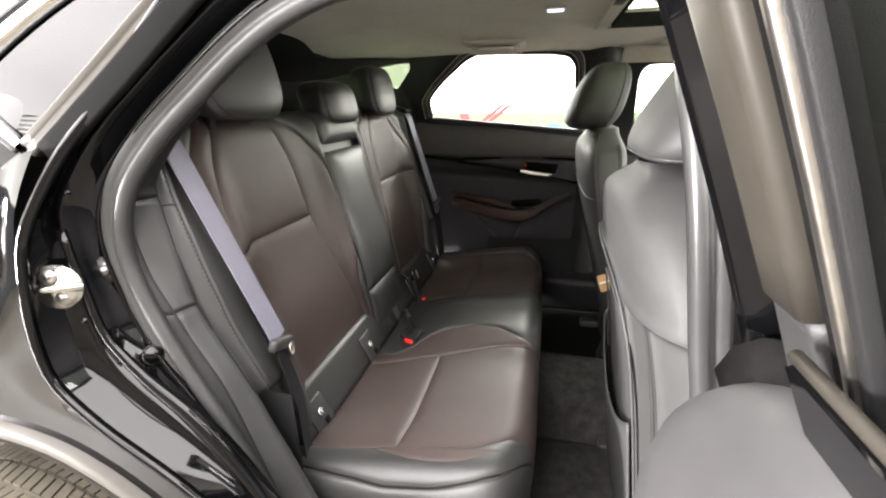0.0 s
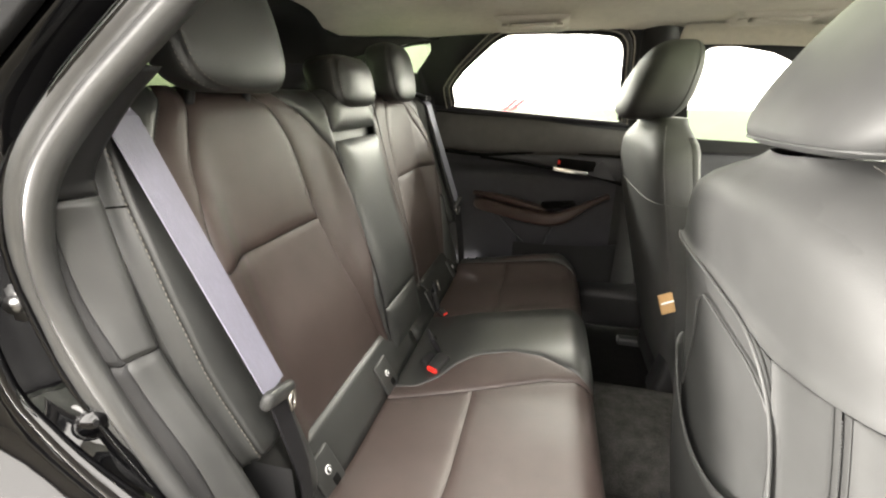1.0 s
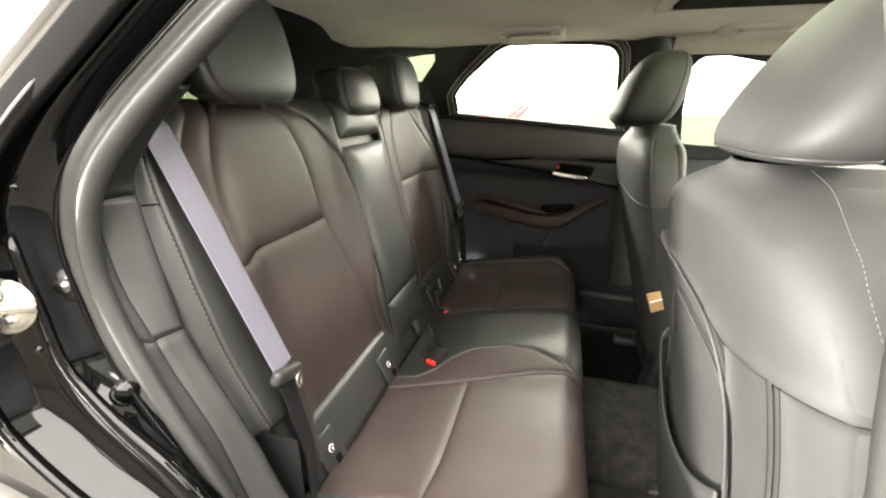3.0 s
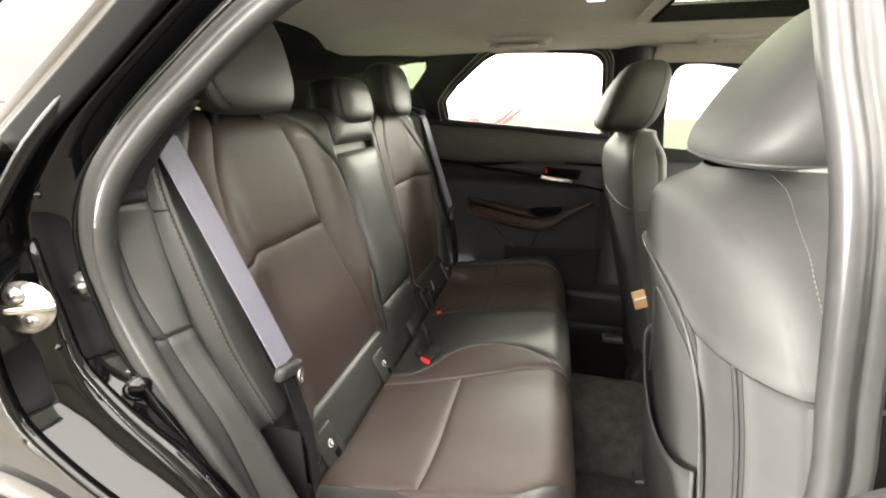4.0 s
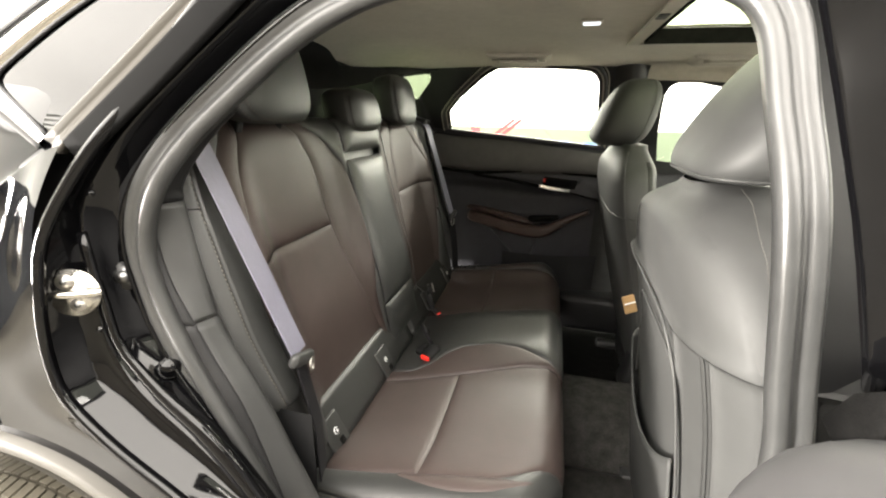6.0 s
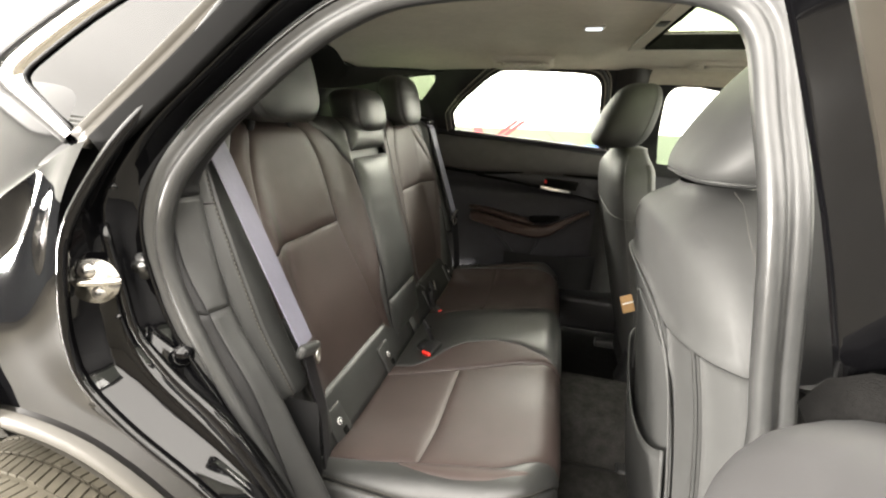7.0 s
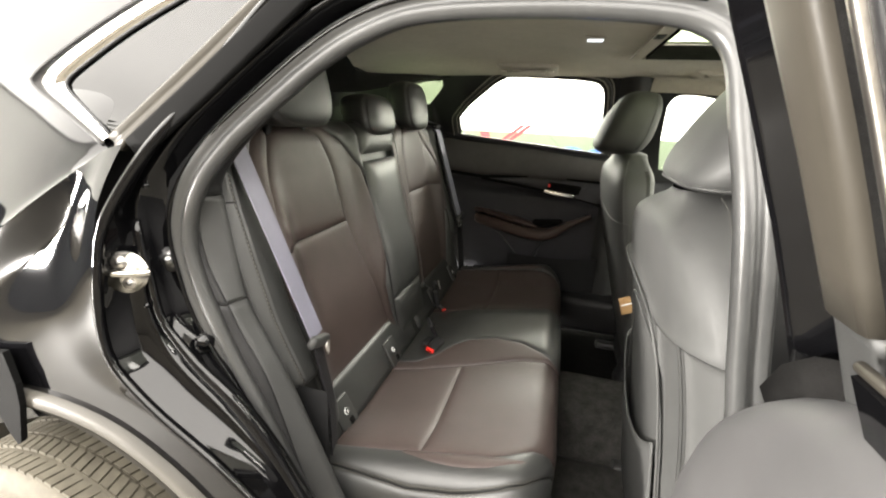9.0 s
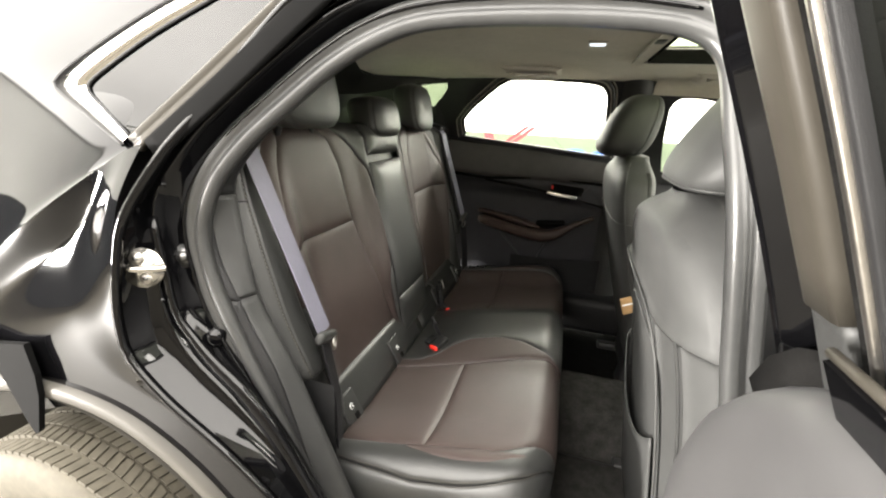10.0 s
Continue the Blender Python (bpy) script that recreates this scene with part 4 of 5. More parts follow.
# B pillar, near side
part("b_pillar_jamb", loft([[near(lerp(x, x + 0.05, 1), z, 0.0) for x, z in ((0.54, 1.41), (0.59, 1.36), (0.604, 1.257), (0.62, 1.16), (0.648, 1.0), (0.665, 0.9), (0.675, 0.7), (0.665, 0.5))],
                            [Vector((x, y, z)) for x, y, z in ((0.60, -0.66, 1.43), (0.65, -0.69, 1.36), (0.66, -0.72, 1.257), (0.675, -0.75, 1.16), (0.70, -0.77, 1.0), (0.71, -0.78, 0.9), (0.72, -0.79, 0.7), (0.71, -0.79, 0.5))],
                            [Vector((x, y, z)) for x, y, z in ((0.80, -0.66, 1.43), (0.80, -0.70, 1.36), (0.80, -0.74, 1.257), (0.80, -0.77, 1.16), (0.80, -0.80, 1.0), (0.80, -0.81, 0.9), (0.80, -0.81, 0.7), (0.80, -0.81, 0.5))]]), PAINT, car, "glossy black centre pillar")
part("b_pillar_lining", loft([[near(x + d, z, -o) for x, z in ((0.54, 1.385), (0.585, 1.34), (0.602, 1.257), (0.617, 1.16), (0.645, 1.0), (0.662, 0.9), (0.672, 0.7), (0.662, 0.5))] for d, o in ((0.01, 0.005), (0.02, 0.04), (0.12, 0.045))]), PLASTIC, car)
part("front_door", rbox((1.2, -0.775, 0.74), (0.78, 0.07, 0.72), 0.02), PAINT, car)
part("dashboard", rbox((1.62, 0, 0.82), (0.16, 1.36, 0.62), 0.05), PLASTIC, car)

# ---------------------------------------------------------------- rear bench seat
bench = thing("rear_bench_seat", (0.2, 0, 0.34), "black and brown leather rear bench seat with three head restraints", "car seat")


def back_surface(y, s):
    """Front face of the bench back; s runs up the face and over its top edge."""
    Y = abs(y)
    z, roll = s, 0.0
    if s > 1.185:
        a = min((s - 1.185) / 0.045, math.pi / 2)
        z = 1.185 + 0.045 * math.sin(a)
        roll = 0.045 * (1 - math.cos(a)) + max(0, s - 1.185 - 0.045 * math.pi / 2)
    x = -0.035 - 0.23 * (z - 0.65)
    x += 0.038 * sstep(0.45, 0.54, Y) * sstep(1.25, 1.0, z) * (1 - 0.95 * sstep(0.545, 0.60, Y))
    x += 0.022 * sstep(0.17, 0.10, Y)
    x += 0.012 * math.exp(-((z - 0.80) / 0.12) ** 2) * sstep(0.55, 0.4, Y)
    return (x - roll, y, z)


Y_IN = table([(0.60, 0.13), (0.63, 0.135), (0.76, 0.175), (0.87, 0.212), (0.985, 0.24), (1.06, 0.243), (1.13, 0.25), (1.19, 0.275), (1.215, 0.30), (1.3, 0.33)])
Y_OUT = table([(0.60, 0.475), (0.80, 0.51), (0.97, 0.548), (1.05, 0.54), (1.116, 0.51), (1.15, 0.49), (1.19, 0.467), (1.215, 0.455), (1.3, 0.43)])
Y_STITCH = table([(0.60, 0.53), (0.97, 0.585), (1.127, 0.566), (1.143, 0.558), (1.168, 0.54), (1.194, 0.518), (1.208, 0.501), (1.3, 0.46)])
Y_WING = table([(0.60, 0.118), (0.70, 0.132), (0.768, 0.138), (0.85, 0.118), (0.917, 0.108), (1.0, 0.108), (1.106, 0.125), (1.17, 0.17), (1.215, 0.235), (1.3, 0.27)])
for sgn in (-1, 1):
    FLIP[0] = 1 if sgn > 0 else -1

    def S(Y, s, k=sgn):
        return back_surface(k * Y, s)
    part("upper_insert", panel(S, Y_IN, Y_OUT, 0.985, 1.25, 0.0035, 0.009), BROWN, bench, "brown leather insert")
    part("lower_insert", panel(S, Y_IN, Y_OUT, 0.60, 0.983, 0.0015, 0.008, 0.002), BROWN, bench, "brown leather insert")
    part("inner_wing", panel(S, Y_WING, lambda v: Y_IN(v) - 0.001, 0.60, 1.25, 0.0035, 0.008, 0.0025), BROWN, bench)
    part("inner_strip", panel(S, 0.116, lambda v: Y_WING(v) - 0.001, 0.60, 1.25, 0.004, 0.006), LEATHER, bench)
    part("outer_band", panel(S, lambda v: Y_OUT(v) + 0.001, Y_STITCH, 0.875, 1.25, 0.004, 0.010), BROWN, bench)
    part("lower_band", panel(S, lambda v: Y_OUT(v) + 0.001, Y_STITCH, 0.60, 0.874, 0.004, 0.010), LEATHER, bench)
    part("outer_wing", panel(S, lambda v: Y_STITCH(v) + 0.001, 0.608, 0.60, 1.25, 0.004, 0.010), LEATHER, bench)
    tagged(part("stitching", stitches([Vector(S(Y_STITCH(z) + 0.006, z)) + Vector((0.005, 0, 0.001)) for z in [lerp(1.05, 1.225, i / 16) for i in range(17)]], (1, 0, 0.2), 0.004, 0.0035, 0.0007), THREAD, bench, "pale thread stitches", smooth=False), kind="stuff")
FLIP[0] = 1
part("armrest_pad", panel(back_surface, -0.112, 0.112, 0.725, 1.125, 0.014, 0.02), LEATHER, bench, "black leather folding armrest")
part("lower_pad", panel(back_surface, -0.112, 0.112, 0.60, 0.72, 0.010, 0.014), LEATHER, bench)
part("top_pad", panel(back_surface, -0.112, 0.112, 1.145, 1.25, 0.012, 0.014), LEATHER, bench)
part("seat_shell", grid(lambda u, v: Vector(back_surface(lerp(-0.61, 0.61, u), lerp(0.58, 1.32, v))) - Vector((0.02, 0, 0.008)), 40, 30), LEATHER, bench)
part("seat_rear", rbox((-0.27, 0, 0.88), (0.05, 1.2, 0.64), 0.02, (0, -13, 0)), CARPET_SHADE, bench)


def cushion_surface(y, s):
    """Top of the cushion; s runs forward and over the front edge, y runs out and over the sides."""
    x, drop = s, 0.0
    Y = abs(y)
    if s > 0.425:
        a = min((s - 0.425) / 0.05, math.pi / 2)
        x = 0.425 + 0.05 * math.sin(a)
        drop = 0.05 * (1 - math.cos(a)) + max(0, s - 0.425 - 0.05 * math.pi / 2)
    x -= 0.05 * sstep(0.42, 0.66, Y) ** 1.5 * sstep(0.1, 0.42, s)
    yy = Y
    if Y > 0.575:
        a = min((Y - 0.575) / 0.055, math.pi / 2)
        yy = 0.575 + 0.055 * math.sin(a)
        drop += 0.055 * (1 - math.cos(a)) + max(0, Y - 0.575 - 0.055 * math.pi / 2)
    z = 0.562 + 0.15 * min(s, 0.43) + 0.026 * sstep(0.24, 0.07, Y) * sstep(0.04, 0.2, s) + 0.016 * sstep(0.40, 0.56, Y) + (0.014 * sstep(0.45, 0.6, y))
    return (x, math.copysign(yy, y), z - drop)


STITCH = table([(-0.02, 0.600), (0.11, 0.615), (0.15, 0.620), (0.22, 0.630), (0.33, 0.630), (0.37, 0.625), (0.415, 0.614), (0.44, 0.602), (0.455, 0.590), (0.475, 0.556), (0.49, 0.53), (0.52, 0.50), (0.62, 0.50)])
CRES = table([(0.16, 0.558), (0.185, 0.568), (0.22, 0.578), (0.255, 0.585), (0.31, 0.590), (0.35, 0.589), (0.38, 0.585), (0.415, 0.570), (0.445, 0.551), (0.6, 0.55)])
ARCH = table([(0.0, 0.20), (0.08, 0.195), (0.127, 0.163), (0.16, 0.125), (0.21, 0.094), (0.29, 0.078), (0.36, 0.095), (0.42, 0.135), (0.46, 0.16), (0.7, 0.162)])
BORDER = {-1: table([(0.0, 0.245), (0.055, 0.237), (0.21, 0.207), (0.37, 0.172), (0.46, 0.172), (0.7, 0.175)]), 1: table([(0.0, 0.15), (0.09, 0.153), (0.24, 0.158), (0.37, 0.185), (0.7, 0.19)])}
for sgn in (-1, 1):
    FLIP[0] = -1 if sgn > 0 else 1

    def C(Y, s, k=sgn):
        return cushion_surface(k * Y, s)
    part("rear_insert", panel(C, BORDER[sgn], lambda v: 0.545 + 0.014 * sstep(0.40, 0.02, v), 0.02, 0.2135, 0.0025, 0.007, 0.002), BROWN, bench, "brown leather insert")
    part("front_insert", panel(C, BORDER[sgn], lambda v: 0.545 - 0.05 * sstep(0.36, 0.48, v) + 0.014 * sstep(0.40, 0.02, v), 0.2145, 0.60, 0.002, 0.007, 0.002), BROWN, bench, "brown leather insert")
    part("roll_top", panel(C, lambda v: 0.546 - 0.05 * sstep(0.36, 0.48, v) + 0.014 * sstep(0.40, 0.02, v), lambda v: max(STITCH(v), 0.548 - 0.05 * sstep(0.36, 0.48, v)), -0.02, 0.62, 0.006, 0.005, 0.001, nu=24, nv=50), LEATHER, bench)
    part("side_roll", panel(C, lambda v: STITCH(v) + 0.001, 0.78, -0.02, 0.62, 0.006, 0.004, 0.0, nu=26, nv=50), LEATHER, bench)
    part("crescent", panel(C, lambda v: 0.549 + 0.014 * sstep(0.40, 0.02, v), CRES, 0.178, 0.445, 0.0085, 0.006, -0.004, nu=10, nv=40), BROWN, bench, "narrow brown leather crescent")
    for tab, o in ((STITCH, 0.004), (STITCH, -0.004), (CRES, 0.002)):
        a0, a1 = (0.02, 0.475) if tab is STITCH else (0.19, 0.44)
        path = [Vector(C(tab(v) + o, v)) + Vector((0, sgn * 0.0035, 0.0045)) for v in [lerp(a0, a1, i / 40) for i in range(41)]]
        tagged(part("stitching", stitches(path, (0, sgn * 0.7, 0.7), 0.0035, 0.003, 0.0006), THREAD, bench, smooth=False), kind="stuff")
FLIP[0] = 1
part("inner_roll", panel(lambda Y, s: cushion_surface(-Y, s), lambda v: ARCH(v) + 0.001, lambda v: BORDER[-1](v) - 0.001, 0.02, 0.60, 0.004, 0.004, 0.002, nu=24, nv=60), BROWN, bench, "smooth brown leather roll")
FLIP[0] = -1
part("centre_panel", panel(cushion_surface, lambda v: -ARCH(v), lambda v: BORDER[1](v) - 0.001, 0.02, 0.62, 0.003, 0.004, 0.002, nu=60, nv=60), LEATHER, bench)
FLIP[0] = 1
part("cushion_base", grid(lambda u, v: Vector(cushion_surface(lerp(-0.76, 0.76, u), lerp(-0.03, 0.66, v))) - Vector((0.01, 0, 0.012)), 50, 36), PLASTIC, bench)

for sgn in (1,):
    for k, s in enumerate((0.05, 0.085, 0.125)):
        part("pleat", sweep([Vector(cushion_surface(sgn * Y, s + 0.05 * (Y - 0.56))) + Vector((0, 0, 0.0085)) for Y in [lerp(0.555, 0.60, i / 6) for i in range(7)]], circle(0.003, 6), (0, 0, 1)), LEATHER, bench)
# anchor strip between back and cushion, with the child-seat anchor covers
for sgn in (-1, 1):
    part("anchor_strip", thick(grid(lambda u, v: (lerp(-0.03, 0.022, v), sgn * lerp(0.004, 0.56, u), lerp(0.665, 0.562, v) + 0.004 * math.sin(math.pi * v)), 16, 6), 0.01), LEATHER, bench)
    for yy in (0.487, 0.206):
        cover = part("anchor_cover", rbox((0.0065, sgn * yy, 0.600), (0.009, 0.062, 0.076), 0.0045, (0, -28, 0), 3), LEATHER, bench, "hinged anchor cover")
        part("anchor_mark", disc((0.0108, sgn * yy, 0.606), 0.0078, 0.003, (0.88, 0, 0.47), 20, 0.0008), WHITE, cover, "small white round child-seat mark")
        part("mark_centre", disc((0.0114, sgn * yy, 0.6064), 0.0065, 0.0032, (0.88, 0, 0.47), 16, 0.0006), PLASTIC, cover)
        part("mark_seat", rbox((0.0131, sgn * yy, 0.6072), (0.001, 0.004, 0.007), 0.0004, (0, -28, 0)), WHITE, cover)
        part("anchor_slot", rbox((0.0212, sgn * yy + 0.006, 0.581), (0.005, 0.016, 0.016), 0.002, (0, -28, 0)), CARPET_SHADE, cover)


def head_restraint(y, z0, z1, w, deep, xf, name="head_restraint"):
    """A padded restraint on two posts: a front pad and a wrapped back that meet in a sunk, double-stitched seam."""
    n, m = 96, 40
    zc, hz = (z0 + z1) / 2, (z1 - z0) / 2
    cut = 0.20  # the seam lies this share of the depth behind the front

    def at(a, b):
        cz, sz = abs(math.cos(b)) ** 0.42, math.copysign(abs(math.sin(b)) ** 0.72, math.sin(b))
        cy, sx = math.cos(a), math.sin(a)
        cy, sx = math.copysign(abs(cy) ** 0.6, cy), math.copysign(abs(sx) ** 0.65, sx)
        f = 0.5 - 0.5 * sx * cz
        sink = 1 - 0.035 * math.exp(-((f - cut) * deep / 0.0035) ** 2) + 0.012 * math.exp(-((f - cut) * deep / 0.012) ** 2)
        lean = -0.16 * hz * sz - 0.02 * f * (0.5 + 0.5 * sz)
        drop = -0.25 * hz * max(0, f - 0.4) * max(0, sz)
        return Vector((xf - deep * f + lean, y + w / 2 * cy * cz * (1 - 0.05 * sz) * sink, zc + (hz * sz + drop) * sink)), f
    rows = [[at(2 * math.pi * i / n, math.pi * (j / m - 0.5)) for i in range(n)] for j in range(1, m)]
    front = loft([[p for p, f in r] for r in rows], closed_cols=True, caps=True)
    wrap = front.copy()
    for bm, keep in ((front, 1), (wrap, -1)):
        bmesh.ops.bisect_plane(bm, geom=bm.verts[:] + bm.edges[:] + bm.faces[:], plane_co=(xf - deep * cut, y, zc), plane_no=(1, 0, 0.17), clear_inner=keep > 0, clear_outer=keep < 0)
    h = part(name, wrap, LEATHER, bench, "black leather head restraint")
    part("front_pad", front, LEATHER, h, "black leather front pad")
    for o in (-0.06, 0.06):
        part("post", sweep([Vector((xf - 0.5 * deep - 0.03, y + o, z0 - 0.06)), Vector((xf - 0.5 * deep, y + o, z0 + 0.03))], circle(0.007, 8), (1, 0, 0)), PLASTIC, h)
    for sg in (-1, 1):
        for shift in (-0.055, 0.055):
            line = []
            for j in range(4, m - 3):
                b = math.pi * (j / m - 0.5)
                cz = abs(math.cos(b)) ** 0.42
                want = max(-1, min(1, (1 - 2 * (cut + shift)) / cz))
                a = math.asin(math.copysign(abs(want) ** (1 / 0.65), want))
                line.append(at(a if sg > 0 else math.pi - a, b)[0] + Vector((0, sg * 0.0006, 0)))
            tagged(part("stitching", stitches(line, (0.3, sg, 0), 0.004, 0.0028, 0.0007), THREAD, h, smooth=False), kind="stuff")
    return h


head_restraint(-0.392, 1.219, 1.405, 0.236, 0.098, -0.108)
head_restraint(0.362, 1.205, 1.372, 0.215, 0.098, -0.112)
head_restraint(0.022, 1.192, 1.308, 0.205, 0.108, -0.110)

# side bolsters beside the bench back
for sgn in (-1, 1):
    bol = thing("side_bolster", (0, sgn * 0.64, 0.7), "black leather bolster beside the rear seat back with light stitching", "seat bolster", "seat bolsters")
    axis = catmull([(-0.158, 0, 1.225), (-0.143, 0, 1.19), (-0.122, 0, 1.10), (-0.103, 0, 1.037), (-0.079, 0, 0.955), (-0.052, 0, 0.867), (-0.022, 0, 0.79), (-0.004, 0, 0.735)], 6)
    front, flank, seam = [], [], []
    yi = table([(0.7, 0.548), (0.8, 0.55), (1.0, 0.553), (1.24, 0.555)])
    yo = table([(0.7, 0.622), (0.78, 0.640), (0.9, 0.650), (1.0, 0.650), (1.12, 0.644), (1.24, 0.632)])
    for p in axis:
        end = 1 - 0.9 * sstep(0.765, 0.735, p.z) - 0.5 * sstep(1.19, 1.225, p.z)
        a, b = yi(p.z), yo(p.z)
        row = []
        for k in range(41):
            f = k / 40
            rise = 0.022 * sstep(0, 0.35, f) + 0.006 * math.sin(math.pi * f) - 0.012 * sstep(0.80, 1.0, f) - 0.004 * math.exp(-((f - 0.775) / 0.02) ** 2)
            row.append(Vector((p.x - 0.012 + rise * end - 0.012 * (1 - end), sgn * lerp(a, b, f), p.z + 0.012 * (1 - end) * (1 if p.z < 0.9 else 0))))
        front.append(row)
        seam.append(row[33] + Vector((0.001, 0, 0)))
        flank.append([row[-1]] + [Vector((row[-1].x + dx, sgn * (b + dy), row[-1].z)) for dx, dy in ((-0.006, 0.004), (-0.014, 0.008), (-0.026, 0.011), (-0.045, 0.013), (-0.09, 0.014))])
    part("front_pad", loft(front), LEATHER, bol, "black leather front face")
    part("flank", loft(flank), LEATHER, bol, "black leather side face")
    level = min(range(len(axis)), key=lambda k: abs(axis[k].z - 1.098))
    part("cross_seam", sweep([p + Vector((0.0005, sgn * 0.0005, 0)) for p in front[level][32:] + flank[level][1:4]], circle(0.0011, 6), (0, 0, 1)), CARPET_SHADE, bol, "fine cross seam")
    part("underside", loft([front[-1], [q + Vector((-0.05, 0, 0.004)) for q in front[-1]]]), LEATHER, bol)
    tagged(part("stitching", stitches(seam, (1, 0, 0.2), 0.0045, 0.003, 0.0010), THREAD, bol, "pale thread stitches", smooth=False), kind="stuff")

# seat belts
for sgn in (-1, 1):
    bt = thing("seat_belt", (0, sgn * 0.6, 0.56), "seat belt hanging beside the rear seat back, upper webbing painted pale for its sheen", "seat belt", "rear seat belts")
    top, bot = Vector((-0.118, sgn * 0.606, 1.20)), Vector((0.002, sgn * 0.577, 0.845))
    part("webbing", sweep(even([Vector((-0.2, sgn * 0.600, 1.228)), Vector((-0.155, sgn * 0.603, 1.226)), top, top.lerp(bot, 0.5), bot], 20), rrect(0.048, 0.0022, 0.001, 1), (0.95, sgn * -0.12, 0.25)), BELT, bt, smooth=False)
    part("tongue_body", rbox(bot + Vector((0.004, 0, -0.012)), (0.018, 0.072, 0.026), 0.009, (sgn * 22, 18, 0), 4), PLASTIC_GREY, bt, "black plastic tongue")
    q = bot + Vector((0.010, sgn * -0.020, -0.030))
    part("tongue_blade", sweep([q + Vector((a * 0.3, sgn * a * 0.8, b)) for a, b in ((-0.013, 0.012), (0.013, 0.006), (0.011, -0.014), (-0.005, -0.018), (-0.012, -0.010))], circle(0.0026, 8), (1, 0, 0), closed=True), STEEL, bt, "steel tongue blade")
    part("belt_guide", rbox((-0.146, sgn * 0.618, 1.218), (0.055, 0.072, 0.02), 0.008, (0, 12, 0), 3), PLASTIC, bt, "black plastic belt guide")
    # same belt further down, painted dark to stand for its shade
    part("lower_webbing", sweep(even([bot + Vector((0, 0, -0.02)), bot + Vector((0.02, sgn * -0.01, -0.15)), bot + Vector((0.03, sgn * 0.0, -0.33))], 10), rrect(0.045, 0.003, 0.001, 1), (0.9, sgn * -0.3, 0.25)), WEBBING_BLACK_SHADED, bt, smooth=False)


def buckle(x, y, z, yaw, k=1.0, loop=True):
    b = thing("belt_buckle", (x, y, z), "black seat belt buckle with a red button lying on the cushion", "belt buckle", "belt buckles")
    c, s = math.cos(radians(yaw)), math.sin(radians(yaw))
    part("body", rbox((x, y, z + 0.012 * k), (0.056 * k, 0.036 * k, 0.022 * k), 0.007 * k, (0, 16, yaw), 3), PLASTIC, b)
    part("button", rbox((x + 0.025 * k * c, y + 0.025 * k * s, z + 0.008 * k), (0.014 * k, 0.030 * k, 0.014 * k), 0.004 * k, (0, 16, yaw), 3), RED, b, "red release button")
    if loop:
        part("strap", rbox((x - 0.022, y + 0.045, z + 0.036), (0.011, 0.044, 0.078), 0.004, (14, -24, 28), 3), WEBBING_BLACK_SHADED, b, "flat black webbing stalk")
        part("strap_slot", rbox((x - 0.0185, y + 0.0385, z + 0.058), (0.004, 0.014, 0.004), 0.0015, (14, -24, 28)), CARPET_SHADE, b)
        part("pit_lip", sweep(catmull([(x + 0.004, y - 0.030, z + 0.002), (x + 0.030, y - 0.018, z + 0.004), (x + 0.044, y + 0.004, z + 0.007), (x + 0.040, y + 0.026, z + 0.009), (x + 0.018, y + 0.040, z + 0.010)], 6), circle(0.004, 8), (0, 0, 1)), LEATHER, b, "raised leather edge of the buckle pit")
    part("stalk", rbox((x - 0.032 * k, y + 0.018 * k, z + 0.008), (0.04 * k, 0.024 * k, 0.016 * k), 0.005 * k, (0, 10, yaw)), PLASTIC, b)


buckle(0.114, -0.124, 0.584, -112)
buckle(0.052, 0.158, 0.578, -35, 0.55, False)

# centre belt along the split of the seat back, with its hanging tongue
cb = thing("centre_belt", (0.02, 0.17, 0.58), "thin black centre belt hanging by the armrest", "seat belt")
part("webbing", sweep([Vector(back_surface(0.128, s)) + Vector((0.012, 0, 0.002)) for s in [1.20 - 0.027 * i for i in range(20)]] + [Vector((0.01, 0.15, 0.66))], rrect(0.014, 0.003, 0.001, 1), (1, 0.4, 0.2)), PLASTIC_GREY, cb, smooth=False)
part("tongue", rbox((0.025, 0.165, 0.665), (0.012, 0.03, 0.03), 0.005, (0, -15, 20)), PLASTIC, cb)
part("tongue_blade", rbox((0.038, 0.163, 0.672), (0.004, 0.022, 0.028), 0.001, (0, -15, 20)), STEEL, cb, "steel blade")
part("loop", rbox((0.028, 0.17, 0.618), (0.02, 0.04, 0.07), 0.009, (0, -12, 20), 3), PLASTIC, cb)

